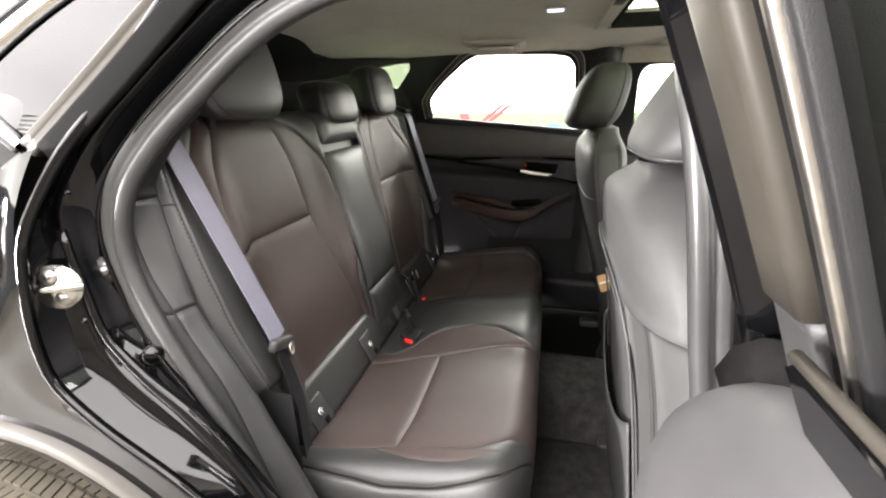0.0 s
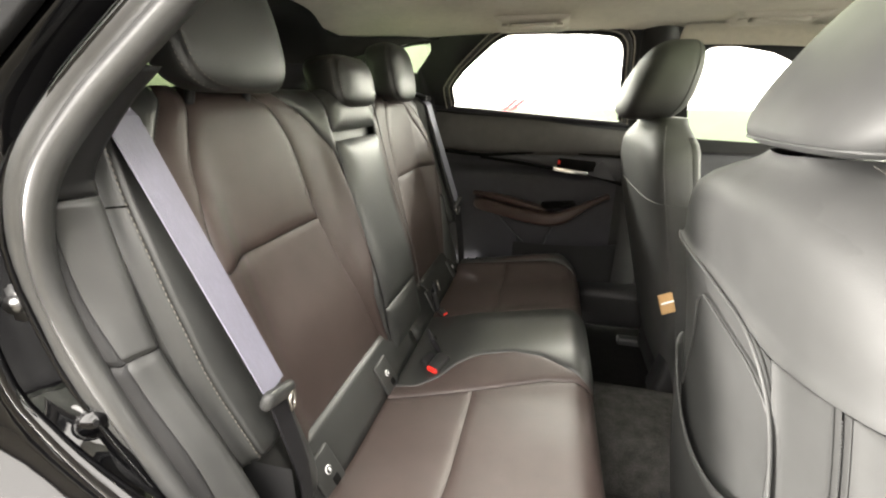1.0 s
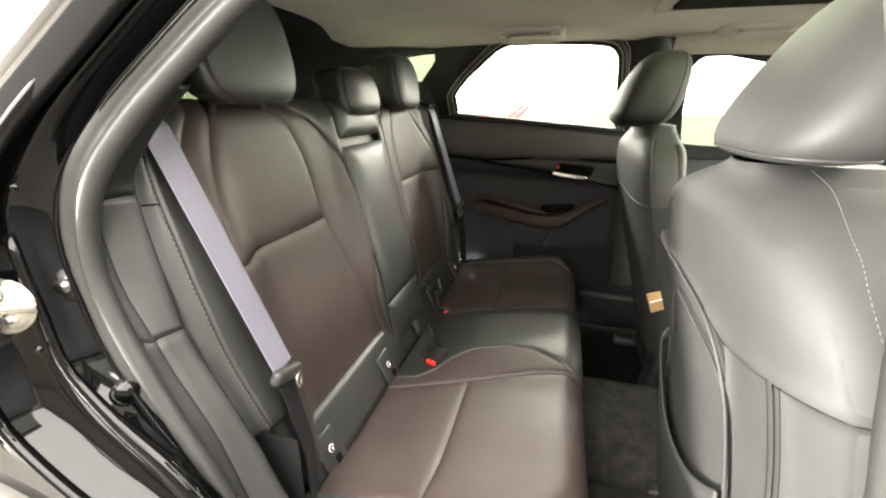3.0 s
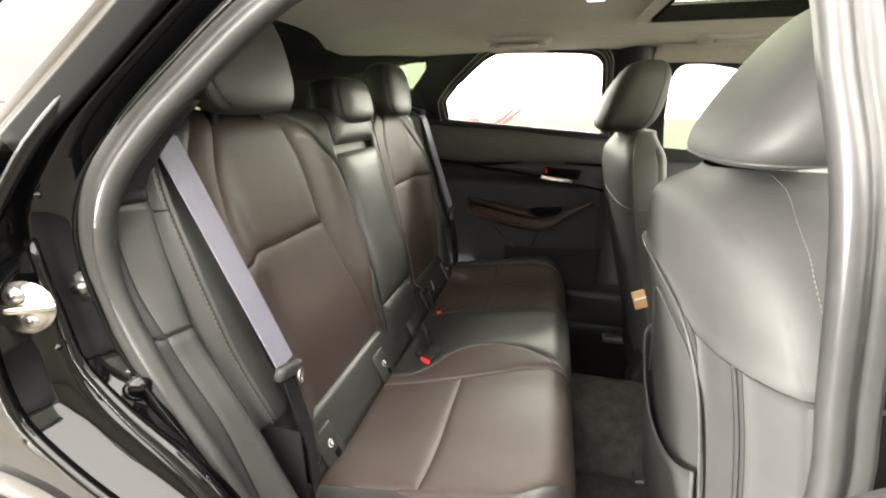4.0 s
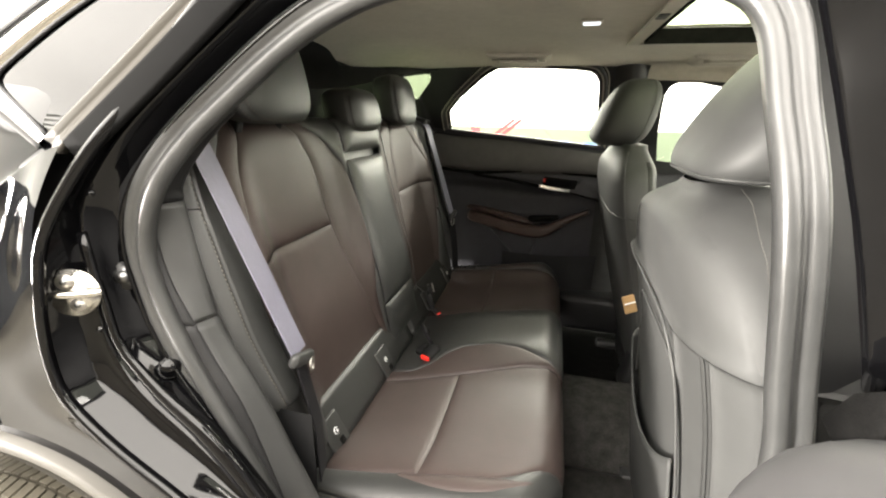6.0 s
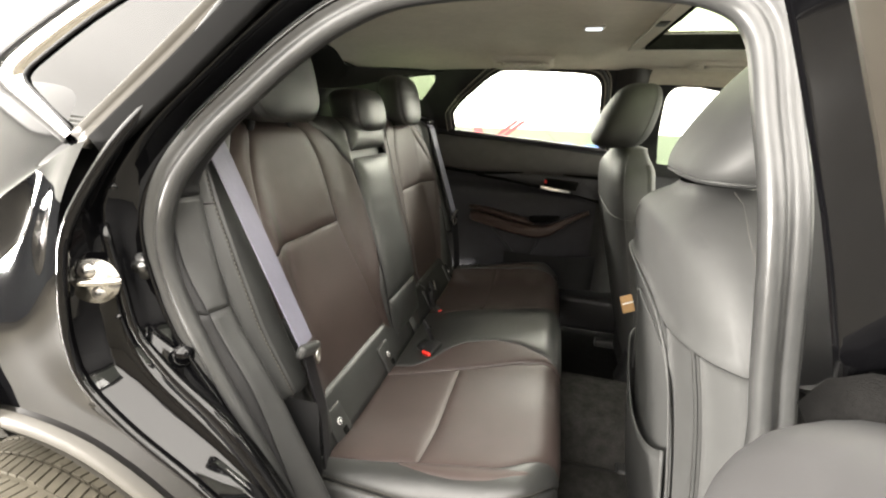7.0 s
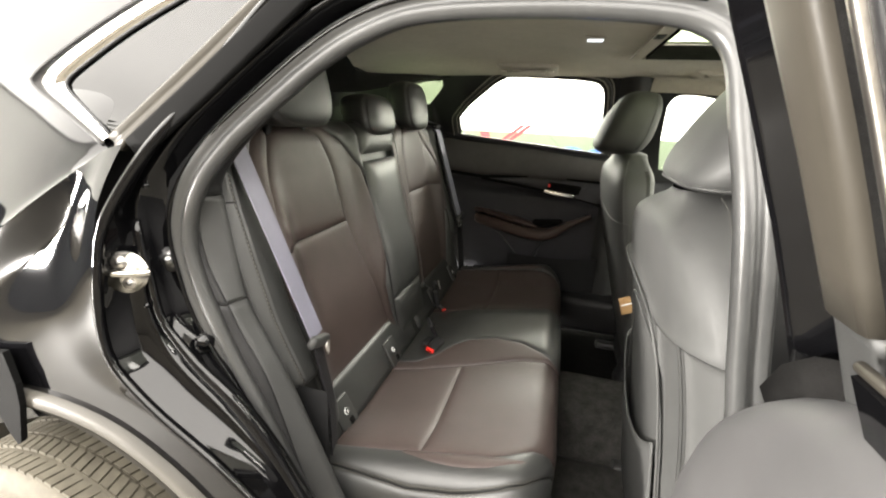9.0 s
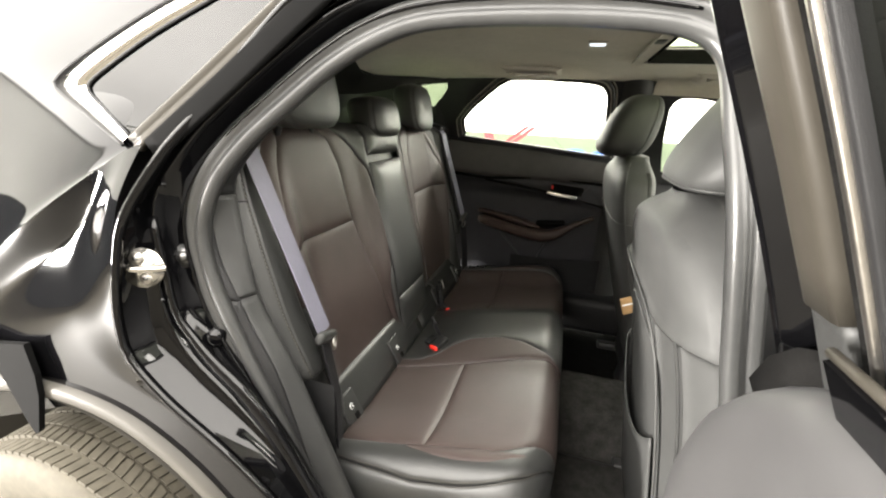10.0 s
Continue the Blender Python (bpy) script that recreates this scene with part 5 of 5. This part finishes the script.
# ---------------------------------------------------------------- front seats
def front_seat():
    t = thing("front_seat", (0.75, -0.365, 0.34), "black leather front seat with a map pocket on its back", "car seat", "front seats")
    yc = -0.365

    def S(y, s):
        """Rear face of the seat back; s is the height."""
        lim = 0.335 if y > yc else 0.30
        d = min(1.0, abs(y - yc) / lim)
        over = max(0, abs(y - yc) - lim)
        y = yc + math.copysign(min(abs(y - yc), lim + 0.25 * over), y - yc)
        k = math.sqrt(max(0.02, 1 - (max(0, s - 0.95) / 0.205) ** 2))
        x = 0.606 - 0.13 * (s - 0.94) - 0.02 * math.exp(-((s - 1.05) / 0.15) ** 2) 
        x += 1.3 * over + 0.012 * d * d + 0.036 * d ** 7 + 0.05 * sstep(1.06, 1.155, s) ** 2
        return (x, yc + (y - yc) * k, s)
    FLIP[0] = -1
    cut = table([(-0.74, 0.972), (-0.66, 0.966), (-0.602, 0.958), (-0.50, 0.943), (-0.45, 0.950), (-0.40, 0.957), (-0.30, 0.966), (-0.10, 0.968), (0, 0.955)])
    part("upper_back", panel(lambda s, y: S(y, s), cut, 1.15, -0.74, 0.04, 0.007, 0.008, 0.003, nu=30, nv=60), LEATHER_LIT, t, "smooth leather upper back")
    FLIP[0] = 1
    rim = table([(0.30, -0.535), (0.70, -0.525), (0.85, -0.512), (0.90, -0.498), (0.93, -0.475), (0.957, -0.44), (1.0, -0.40)])
    FLIP[0] = -1
    part("outer_lower", panel(lambda s, y: S(y, s), 0.30, lambda y: cut(y) - 0.001, -0.5975, -0.505, 0.004, 0.006, 0.003, nu=40, nv=24), LEATHER_LIT, t)
    part("outer_side", panel(lambda s, y: S(y, s), 0.30, lambda y: cut(y) - 0.001, -0.74, -0.6145, 0.004, 0.006, 0.003, nu=40, nv=20), LEATHER_LIT, t)
    FLIP[0] = 1
    part("zip", join(panel(S, -0.6135, -0.6075, 0.30, 0.958, 0.004, 0.002, 0.003, 6, 30), panel(S, -0.6045, -0.5985, 0.30, 0.958, 0.004, 0.002, 0.003, 6, 30)), LEATHER_LIT, t, "black zip cover strips")
    tagged(part("zip_teeth", stitches([Vector(S(-0.606, lerp(0.3, 0.95, i / 20))) - Vector((0.003, 0, 0)) for i in range(21)], (-1, 0, 0), 0.002, 0.0018, 0.001), PLASTIC_GREY, t, "fine zip teeth", smooth=False), kind="stuff")
    # map pocket: rim, hollow back panel under an arch, front panel below its curved mouth, piping along the ridge
    FLIP[0] = -1
    part("pocket_rim", panel(lambda s, y: S(y, s), 0.30, lambda y: cut(y) - 0.002, -0.504, 0.04, 0.003, 0.006, 0.003, nu=40, nv=40), LEATHER_LIT, t)
    ridge_line = [Vector(S(rim(z), z)) - Vector((0.006, 0, 0)) for z in [lerp(0.32, 0.945, i / 24) for i in range(25)]]
    part("ridge_piping", sweep(even(ridge_line + [Vector(S(y, cut(y))) - Vector((0.005, 0, 0)) for y in (-0.42, -0.36, -0.30, -0.24, -0.18, -0.12, -0.07)], 50), circle(0.0026, 8), (1, 0, 0)), LEATHER_LIT, t)
    FLIP[0] = 1
    a_l = table([(0.52, -0.13), (0.65, -0.15), (0.74, -0.19), (0.80, -0.215), (0.87, -0.235), (0.90, -0.25), (0.918, -0.285)])
    a_r = table([(0.52, -0.524), (0.70, -0.520), (0.84, -0.509), (0.87, -0.502), (0.895, -0.47), (0.91, -0.39), (0.918, -0.29)])
    arch = [Vector(S(a_r(z), z)) - Vector((0.0045, 0, 0)) for z in [lerp(0.56, 0.917, k / 20) for k in range(21)]] + [Vector(S(a_l(z), z)) - Vector((0.0045, 0, 0)) for z in [lerp(0.917, 0.66, k / 16) for k in range(17)]]
    part("pocket_seam", sweep(even(arch, 60), circle(0.0022, 6), (1, 0, 0)), LEATHER_LIT, t, "fine seam round the map pocket")
    mouth = lambda y: 0.615 + 0.05 * ((y + 0.28) / 0.16) ** 2 if y < -0.28 else 0.615 + 0.10 * ((y + 0.28) / 0.17) ** 2
    part("pocket_front", thick(grid(lambda u, v: Vector(S(lerp(-0.515, -0.04, u), lerp(0.31, min(mouth(lerp(-0.515, -0.04, u)), 0.72), v))) - Vector((0.0095 + 0.005 * math.sin(math.pi * min(1, max(0, (lerp(-0.515, -0.04, u) + 0.49) / 0.40))) * v ** 3, 0, 0)), 40, 16), 0.004), LEATHER_LIT, t, "leather pocket front")
    part("shell", grid(lambda u, v: Vector(S(lerp(-0.742, 0.042, u), lerp(0.30, 1.148, v))) + Vector((0.008, 0, -0.002)), 40, 40), LEATHER_LIT, t)
    for line in [((-0.670, 1.148), (-0.674, 1.137), (-0.678, 1.126), (-0.686, 1.107), (-0.692, 1.088), (-0.691, 1.07), (-0.690, 1.050), (-0.690, 1.030), (-0.689, 1.005))]:
        path = catmull([Vector(S(y, z)) - Vector((0.0072, 0.003, -0.002)) for y, z in line], 6)
        tagged(part("stitching", stitches(path, (-1, 0, 0), 0.0034, 0.0026, 0.00042), THREAD, t, "pale thread stitches", smooth=False), kind="stuff")
    # front half of the back, cushion
    ring = [2 * math.pi * i / 40 for i in range(40)]
    rows = []
    for z in [0.40, 0.5, 0.6, 0.7, 0.8, 0.9, 0.98, 1.04, 1.08, 1.11, 1.13, 1.145]:
        k = math.sqrt(max(0.02, 1 - (max(0, z - 0.95) / 0.205) ** 2))
        wide = 0.318 - 0.05 * sstep(0.75, 0.45, z)
        rows.append([Vector((0.708 - 0.13 * (z - 0.94) + 0.06 * sstep(1.02, 1.145, z) + 0.062 * math.copysign(abs(math.sin(a)) ** 0.7, math.sin(a)), yc + 0.012 + wide * k * math.copysign(abs(math.cos(a)) ** 0.5, math.cos(a)), z)) for a in ring])
    part("back_pad", loft(rows, closed_cols=True, caps=True), LEATHER_LIT, t)
    part("rail_cover", rbox((0.74, -0.18, 0.47), (0.07, 0.09, 0.15), 0.02, (0, 12, 0), 3), PLASTIC, t)
    part("seat_cushion", rbox((0.98, yc, 0.52), (0.5, 0.50, 0.18), 0.06, (0, -4, 0), 4), LEATHER_LIT, t)
    part("seat_base", rbox((0.95, yc, 0.40), (0.46, 0.40, 0.12), 0.02), PLASTIC, t)
    for o in (-0.2, 0.2):
        part("seat_rail", rbox((0.93, yc + o, 0.345), (0.56, 0.04, 0.03), 0.006), PLASTIC_GREY, t)
    # head restraint: leans forward, with a seam round its foot
    rows = []
    n, m = 36, 26
    for j in range(1, m):
        b = math.pi * (j / m - 0.5)
        cz, sz = abs(math.cos(b)) ** 0.38, math.copysign(abs(math.sin(b)) ** 0.85, math.sin(b))
        row = []
        for i in range(n):
            a = 2 * math.pi * i / n
            cy = math.copysign(abs(math.cos(a)) ** 0.6, math.cos(a))
            cx = math.copysign(abs(math.sin(a)) ** 0.7, math.sin(a))
            hz = 0.106 * sz
            row.append(Vector((0.705 + 0.068 * cx * cz * (1 - 0.2 * sz) + 0.46 * hz, yc + (0.158 - 0.018 * sz) * cy * cz, 1.262 + hz)))
        rows.append(row)
    part("head_restraint", loft(rows, closed_cols=True, caps=True), LEATHER_LIT, t, "large black leather head restraint")
    low = rows[3]
    part("restraint_piping", sweep([p + (p - Vector((0.70, yc, p.z))).normalized() * 0.001 for p in low], circle(0.0022, 6), (0, 0, 1), closed=True), LEATHER_LIT, t)
    return t


front_seat()


def driver_seat():
    """The far front seat: a rounded back with sewn side panels and an upright head restraint."""
    t = thing("front_seat", (0.75, 0.345, 0.34), "black leather driver's seat, set further back", "car seat", "front seats")
    yc = 0.345
    rear = smooth([(0.38, 0.735), (0.6, 0.672), (0.86, 0.602), (1.0, 0.568), (1.1, 0.556), (1.17, 0.566)], 0.05)
    half = smooth([(0.38, 0.245), (0.6, 0.265), (0.9, 0.292), (1.0, 0.290), (1.08, 0.265), (1.17, 0.195)], 0.03)
    n = 64

    def ring(z, grow=0.0):
        top = sstep(1.10, 1.172, z)
        w, d = half(z) - 0.05 * top + grow, 0.064 - 0.026 * top + grow
        row = []
        for i in range(n):
            a = 2 * math.pi * i / n
            c, q = math.cos(a), math.sin(a)
            row.append(Vector((rear(z) + 0.064 + d * math.copysign(abs(q) ** 0.55, q), yc + w * math.copysign(abs(c) ** 0.42, c), z)))
        return row
    levels = [0.38 + 0.02 * k for k in range(36)] + [1.10, 1.115, 1.13, 1.143, 1.154, 1.162, 1.168, 1.172]
    part("backrest", loft([ring(z) for z in levels], closed_cols=True, caps=True), LEATHER_LIT, t, "rounded black leather seat back")
    # seams: one round the back under the shoulders, one up each side, one down the rear face
    part("shoulder_seam", sweep([p for p in ring(0.985, 0.0004)[n // 2 - 6:n - 4]], circle(0.0016, 6), (0, 0, 1)), LEATHER_LIT, t)
    for i in (n // 2 + 3, n - 3):
        part("side_seam", sweep([ring(z, 0.0006)[i] for z in levels[6:-3]], circle(0.0016, 6), (1, 0, 0)), LEATHER_LIT, t)
    part("side_panel", sweep([ring(z, 0.001)[n // 2 - 3] for z in levels[4:-5]], rrect(0.012, 0.004, 0.0018, 2), (0, 1, 0)), LEATHER_LIT, t)
    part("seat_cushion", rbox((0.98, yc, 0.52), (0.5, 0.50, 0.18), 0.06, (0, -4, 0), 4), LEATHER_LIT, t)
    part("seat_base", rbox((0.95, yc, 0.40), (0.46, 0.40, 0.12), 0.02), PLASTIC, t)
    part("rail_cover", rbox((0.72, 0.165, 0.47), (0.07, 0.09, 0.15), 0.02, (0, 12, 0), 3), PLASTIC, t)
    for o in (-0.2, 0.2):
        part("seat_rail", rbox((0.93, yc + o, 0.345), (0.56, 0.04, 0.03), 0.006), PLASTIC_GREY, t)
    rows, m = [], 30
    for j in range(1, m):
        b = math.pi * (j / m - 0.5)
        cz, sz = abs(math.cos(b)) ** 0.50, math.copysign(abs(math.sin(b)) ** 0.85, math.sin(b))
        row = []
        for i in range(40):
            a = 2 * math.pi * i / 40
            cy, cx = math.copysign(abs(math.cos(a)) ** 0.6, math.cos(a)), math.copysign(abs(math.sin(a)) ** 0.65, math.sin(a))
            row.append(Vector((0.606 + 0.030 * sz + 0.080 * cx * cz * (1 - 0.16 * sz), yc + (0.142 - 0.016 * sz) * cy * cz, 1.262 + 0.098 * sz)))
        rows.append(row)
    part("head_restraint", loft(rows, closed_cols=True, caps=True), LEATHER_LIT, t, "upright black leather head restraint")
    side_line = [r[3] + Vector((0, 0.0005, 0)) for r in rows[4:-3]], [r[17] + Vector((0, -0.0005, 0)) for r in rows[4:-3]]
    for line in side_line:
        part("restraint_seam", sweep(line, circle(0.0015, 6), (1, 0, 0)), LEATHER_LIT, t)
    for o in (-0.05, 0.05):
        part("post", sweep([Vector((0.62, yc + o, 1.14)), Vector((0.605, yc + o, 1.20))], circle(0.007, 8), (1, 0, 0)), PLASTIC, t)
    return t


driver_seat()

tag = thing("paper_tag", (0.652, 0.07, 0.705), "tan cardboard tag tucked between the front seats", "tag")
part("card", rbox((0.652, 0.070, 0.735), (0.035, 0.008, 0.055), 0.002, (0, -20, 12)), TAN, tag)
part("white_edge", rbox((0.652, 0.064, 0.740), (0.032, 0.004, 0.004), 0.001, (0, -20, 12)), WHITE, tag)

# ---------------------------------------------------------------- open rear door on the near side
door = thing("rear_door", (0.62, -0.95, 0.35), "black rear side door swung wide open beside the car", "car door")


def leaf(y, z, off=0.0):
    """A place on the inner face of the open door's window frame; off runs towards its outer side."""
    return Vector((0.60 - 0.45 * (z - 1.09) + off, y, z + 0.4 * off))


def strip(ya, yb, z0, z1, off0, off1, mat, name, label=""):
    """A bar of the window frame between two lines (y at the belt, y at the top)."""
    rows = []
    for k in range(11):
        z = lerp(z0, z1, k / 10)
        a, b = ya(z), yb(z)
        rows.append([leaf(lerp(a, b, f), z, o) for f, o in ((0.0, off1), (0.0, off0 + 0.006), (0.06, off0 + 0.001), (0.2, off0), (0.8, off0), (0.94, off0 + 0.001), (1.0, off0 + 0.006), (1.0, off1))])
    return part(name, loft(rows, closed_cols=True, caps=True), mat, door, label)


e1 = table([(1.0, -0.80), (1.10, -0.83), (1.18, -0.850), (1.27, -0.860), (1.46, -0.868)])
e2 = table([(1.0, -0.900), (1.08, -0.903), (1.14, -0.912), (1.234, -0.919), (1.46, -0.920)])
rows = []
for k in range(13):
    z = lerp(1.065, 1.44, k / 12)
    w = sstep(1.36, 1.24, z)
    rows.append([leaf(lerp(e1(z), e2(z), f), z, o) for f, o in ((0.0, 0.09), (0.0, 0.012), (0.02, 0.005), (0.06, 0.004), (0.12, 0.004 + 0.004 * w), (0.3, 0.004 + 0.016 * w), (0.6, 0.004 + 0.036 * w), (1.0, 0.004 + 0.062 * w), (1.0, 0.09))])
part("frame_edge", loft(rows, closed_cols=True, caps=True), PAINT, door, "glossy black frame edge")
strip(e2, lambda z: e2(z) - 0.045, 1.151, 1.44, 0.0, 0.04, SATIN, "window_upright", "satin dark grey window frame upright")
strip(lambda z: e2(z) - 0.001, lambda z: e2(z) - 0.044, 1.06, 1.150, 0.003, 0.04, PLASTIC_GREY, "upright_foot", "charcoal rubber corner of the window frame")
strip(lambda z: e2(z) - 0.0455, lambda z: e2(z) - 0.062, 1.07, 1.44, 0.006, 0.04, CARPET_SHADE, "glass_channel", "black felt glass channel")
strip(lambda z: e2(z) - 0.0625, lambda z: e2(z) - 0.070, 1.07, 1.44, 0.002, 0.03, STEEL, "chrome_bead", "thin bright bead")
strip(lambda z: e2(z) - 0.0705, lambda z: e2(z) - 0.079, 1.07, 1.44, 0.004, 0.03, PLASTIC, "glass_run", "black rubber glass run")
part("belt_panel", thick(loft([[leaf(y, z - 0.02 * max(0, -0.96 - y), -0.006) for y in (-0.963, -1.0, -1.1, -1.25, -1.4, -1.52)] for z in (1.085, 1.10, 1.12, 1.138)]), 0.006), PAINT, door, "glossy black inner belt panel", smooth=False)
part("belt_lip", sweep([leaf(y, 1.140 - 0.02 * max(0, -0.96 - y), -0.006) for y in (-0.960, -1.0, -1.1, -1.25, -1.4, -1.52)], circle(0.0035, 8), (1, 0, 0)), SATIN, door)
part("top_rail", sweep([leaf(-0.88, 1.445, 0.02), leaf(-1.2, 1.455, 0.02), leaf(-1.5, 1.42, 0.02)], rrect(0.05, 0.04, 0.012), (1, 0, 0.45)), DOORCARD_LIT, door)
part("door_glass", loft([[leaf(e2(z) - 0.076, z, 0.010) for z in (1.07, 1.2, 1.3, 1.43)], [leaf(-1.5, z, 0.010) for z in (1.07, 1.2, 1.3, 1.43)]]), GLASS_DOOR, door, smooth=False)
CARD = [(-0.79, 0.42), (-0.768, 0.70), (-0.757, 0.860), (-0.760, 0.905), (-0.778, 0.955), (-0.803, 0.999), (-0.832, 1.031), (-0.864, 1.060), (-0.90, 1.084), (-0.93, 1.100), (-0.965, 1.108), (-1.2, 1.10), (-1.52, 1.10), (-1.60, 1.06), (-1.60, 0.8), (-1.52, 0.5), (-1.45, 0.42), (-1.1, 0.40)]
edge = even(catmull([(0, y, z) for y, z in CARD], 6, True) + [Vector((0, *CARD[0]))], 90)
mid = Vector((0, -1.2, 0.76))
part("door_card", loft([[Vector((x, 0, 0)) + p.lerp(mid, f) for p in edge] for f, x in ((0.0, 0.645), (0.0, 0.608), (0.014, 0.592), (0.035, 0.580), (0.07, 0.570), (0.16, 0.564), (0.5, 0.565), (0.999, 0.57))]), DOORCARD_LIT, door, "dark grey soft door lining")
part("belt_rail", sweep([Vector((0.628, -0.90, 1.095)), Vector((0.628, -1.2, 1.10)), Vector((0.628, -1.55, 1.10))], rrect(0.016, 0.06, 0.006), (0, 0, 1)), PLASTIC, door, "black outer belt weatherstrip")
part("door_skin", loft([[Vector((0.70 - 0.02 * math.sin(math.pi * (z - 0.35) / 0.8), lerp(-0.80, -1.66, i / 12), z)) for i in range(13)] for z in (0.38, 0.6, 0.8, 1.0, 1.09)]), PAINT, door)
part("front_edge", loft([[Vector((x, -0.80 + dy, z)) for z in (0.38, 0.6, 0.8, 0.95, 1.04)] for x, dy in ((0.63, -0.02), (0.64, 0.0), (0.69, 0.005), (0.70, 0.0))]), PAINT, door)
part("corner_cap", loft([[Vector((x, y, z)) for y, z in ((-0.815, 1.035), (-0.835, 1.07), (-0.87, 1.098), (-0.905, 1.112), (-0.915, 1.05), (-0.85, 1.02))] for x in (0.625, 0.612, 0.604)], closed_cols=True, caps=True), CARPET_SHADE, door, "matt black corner cap")
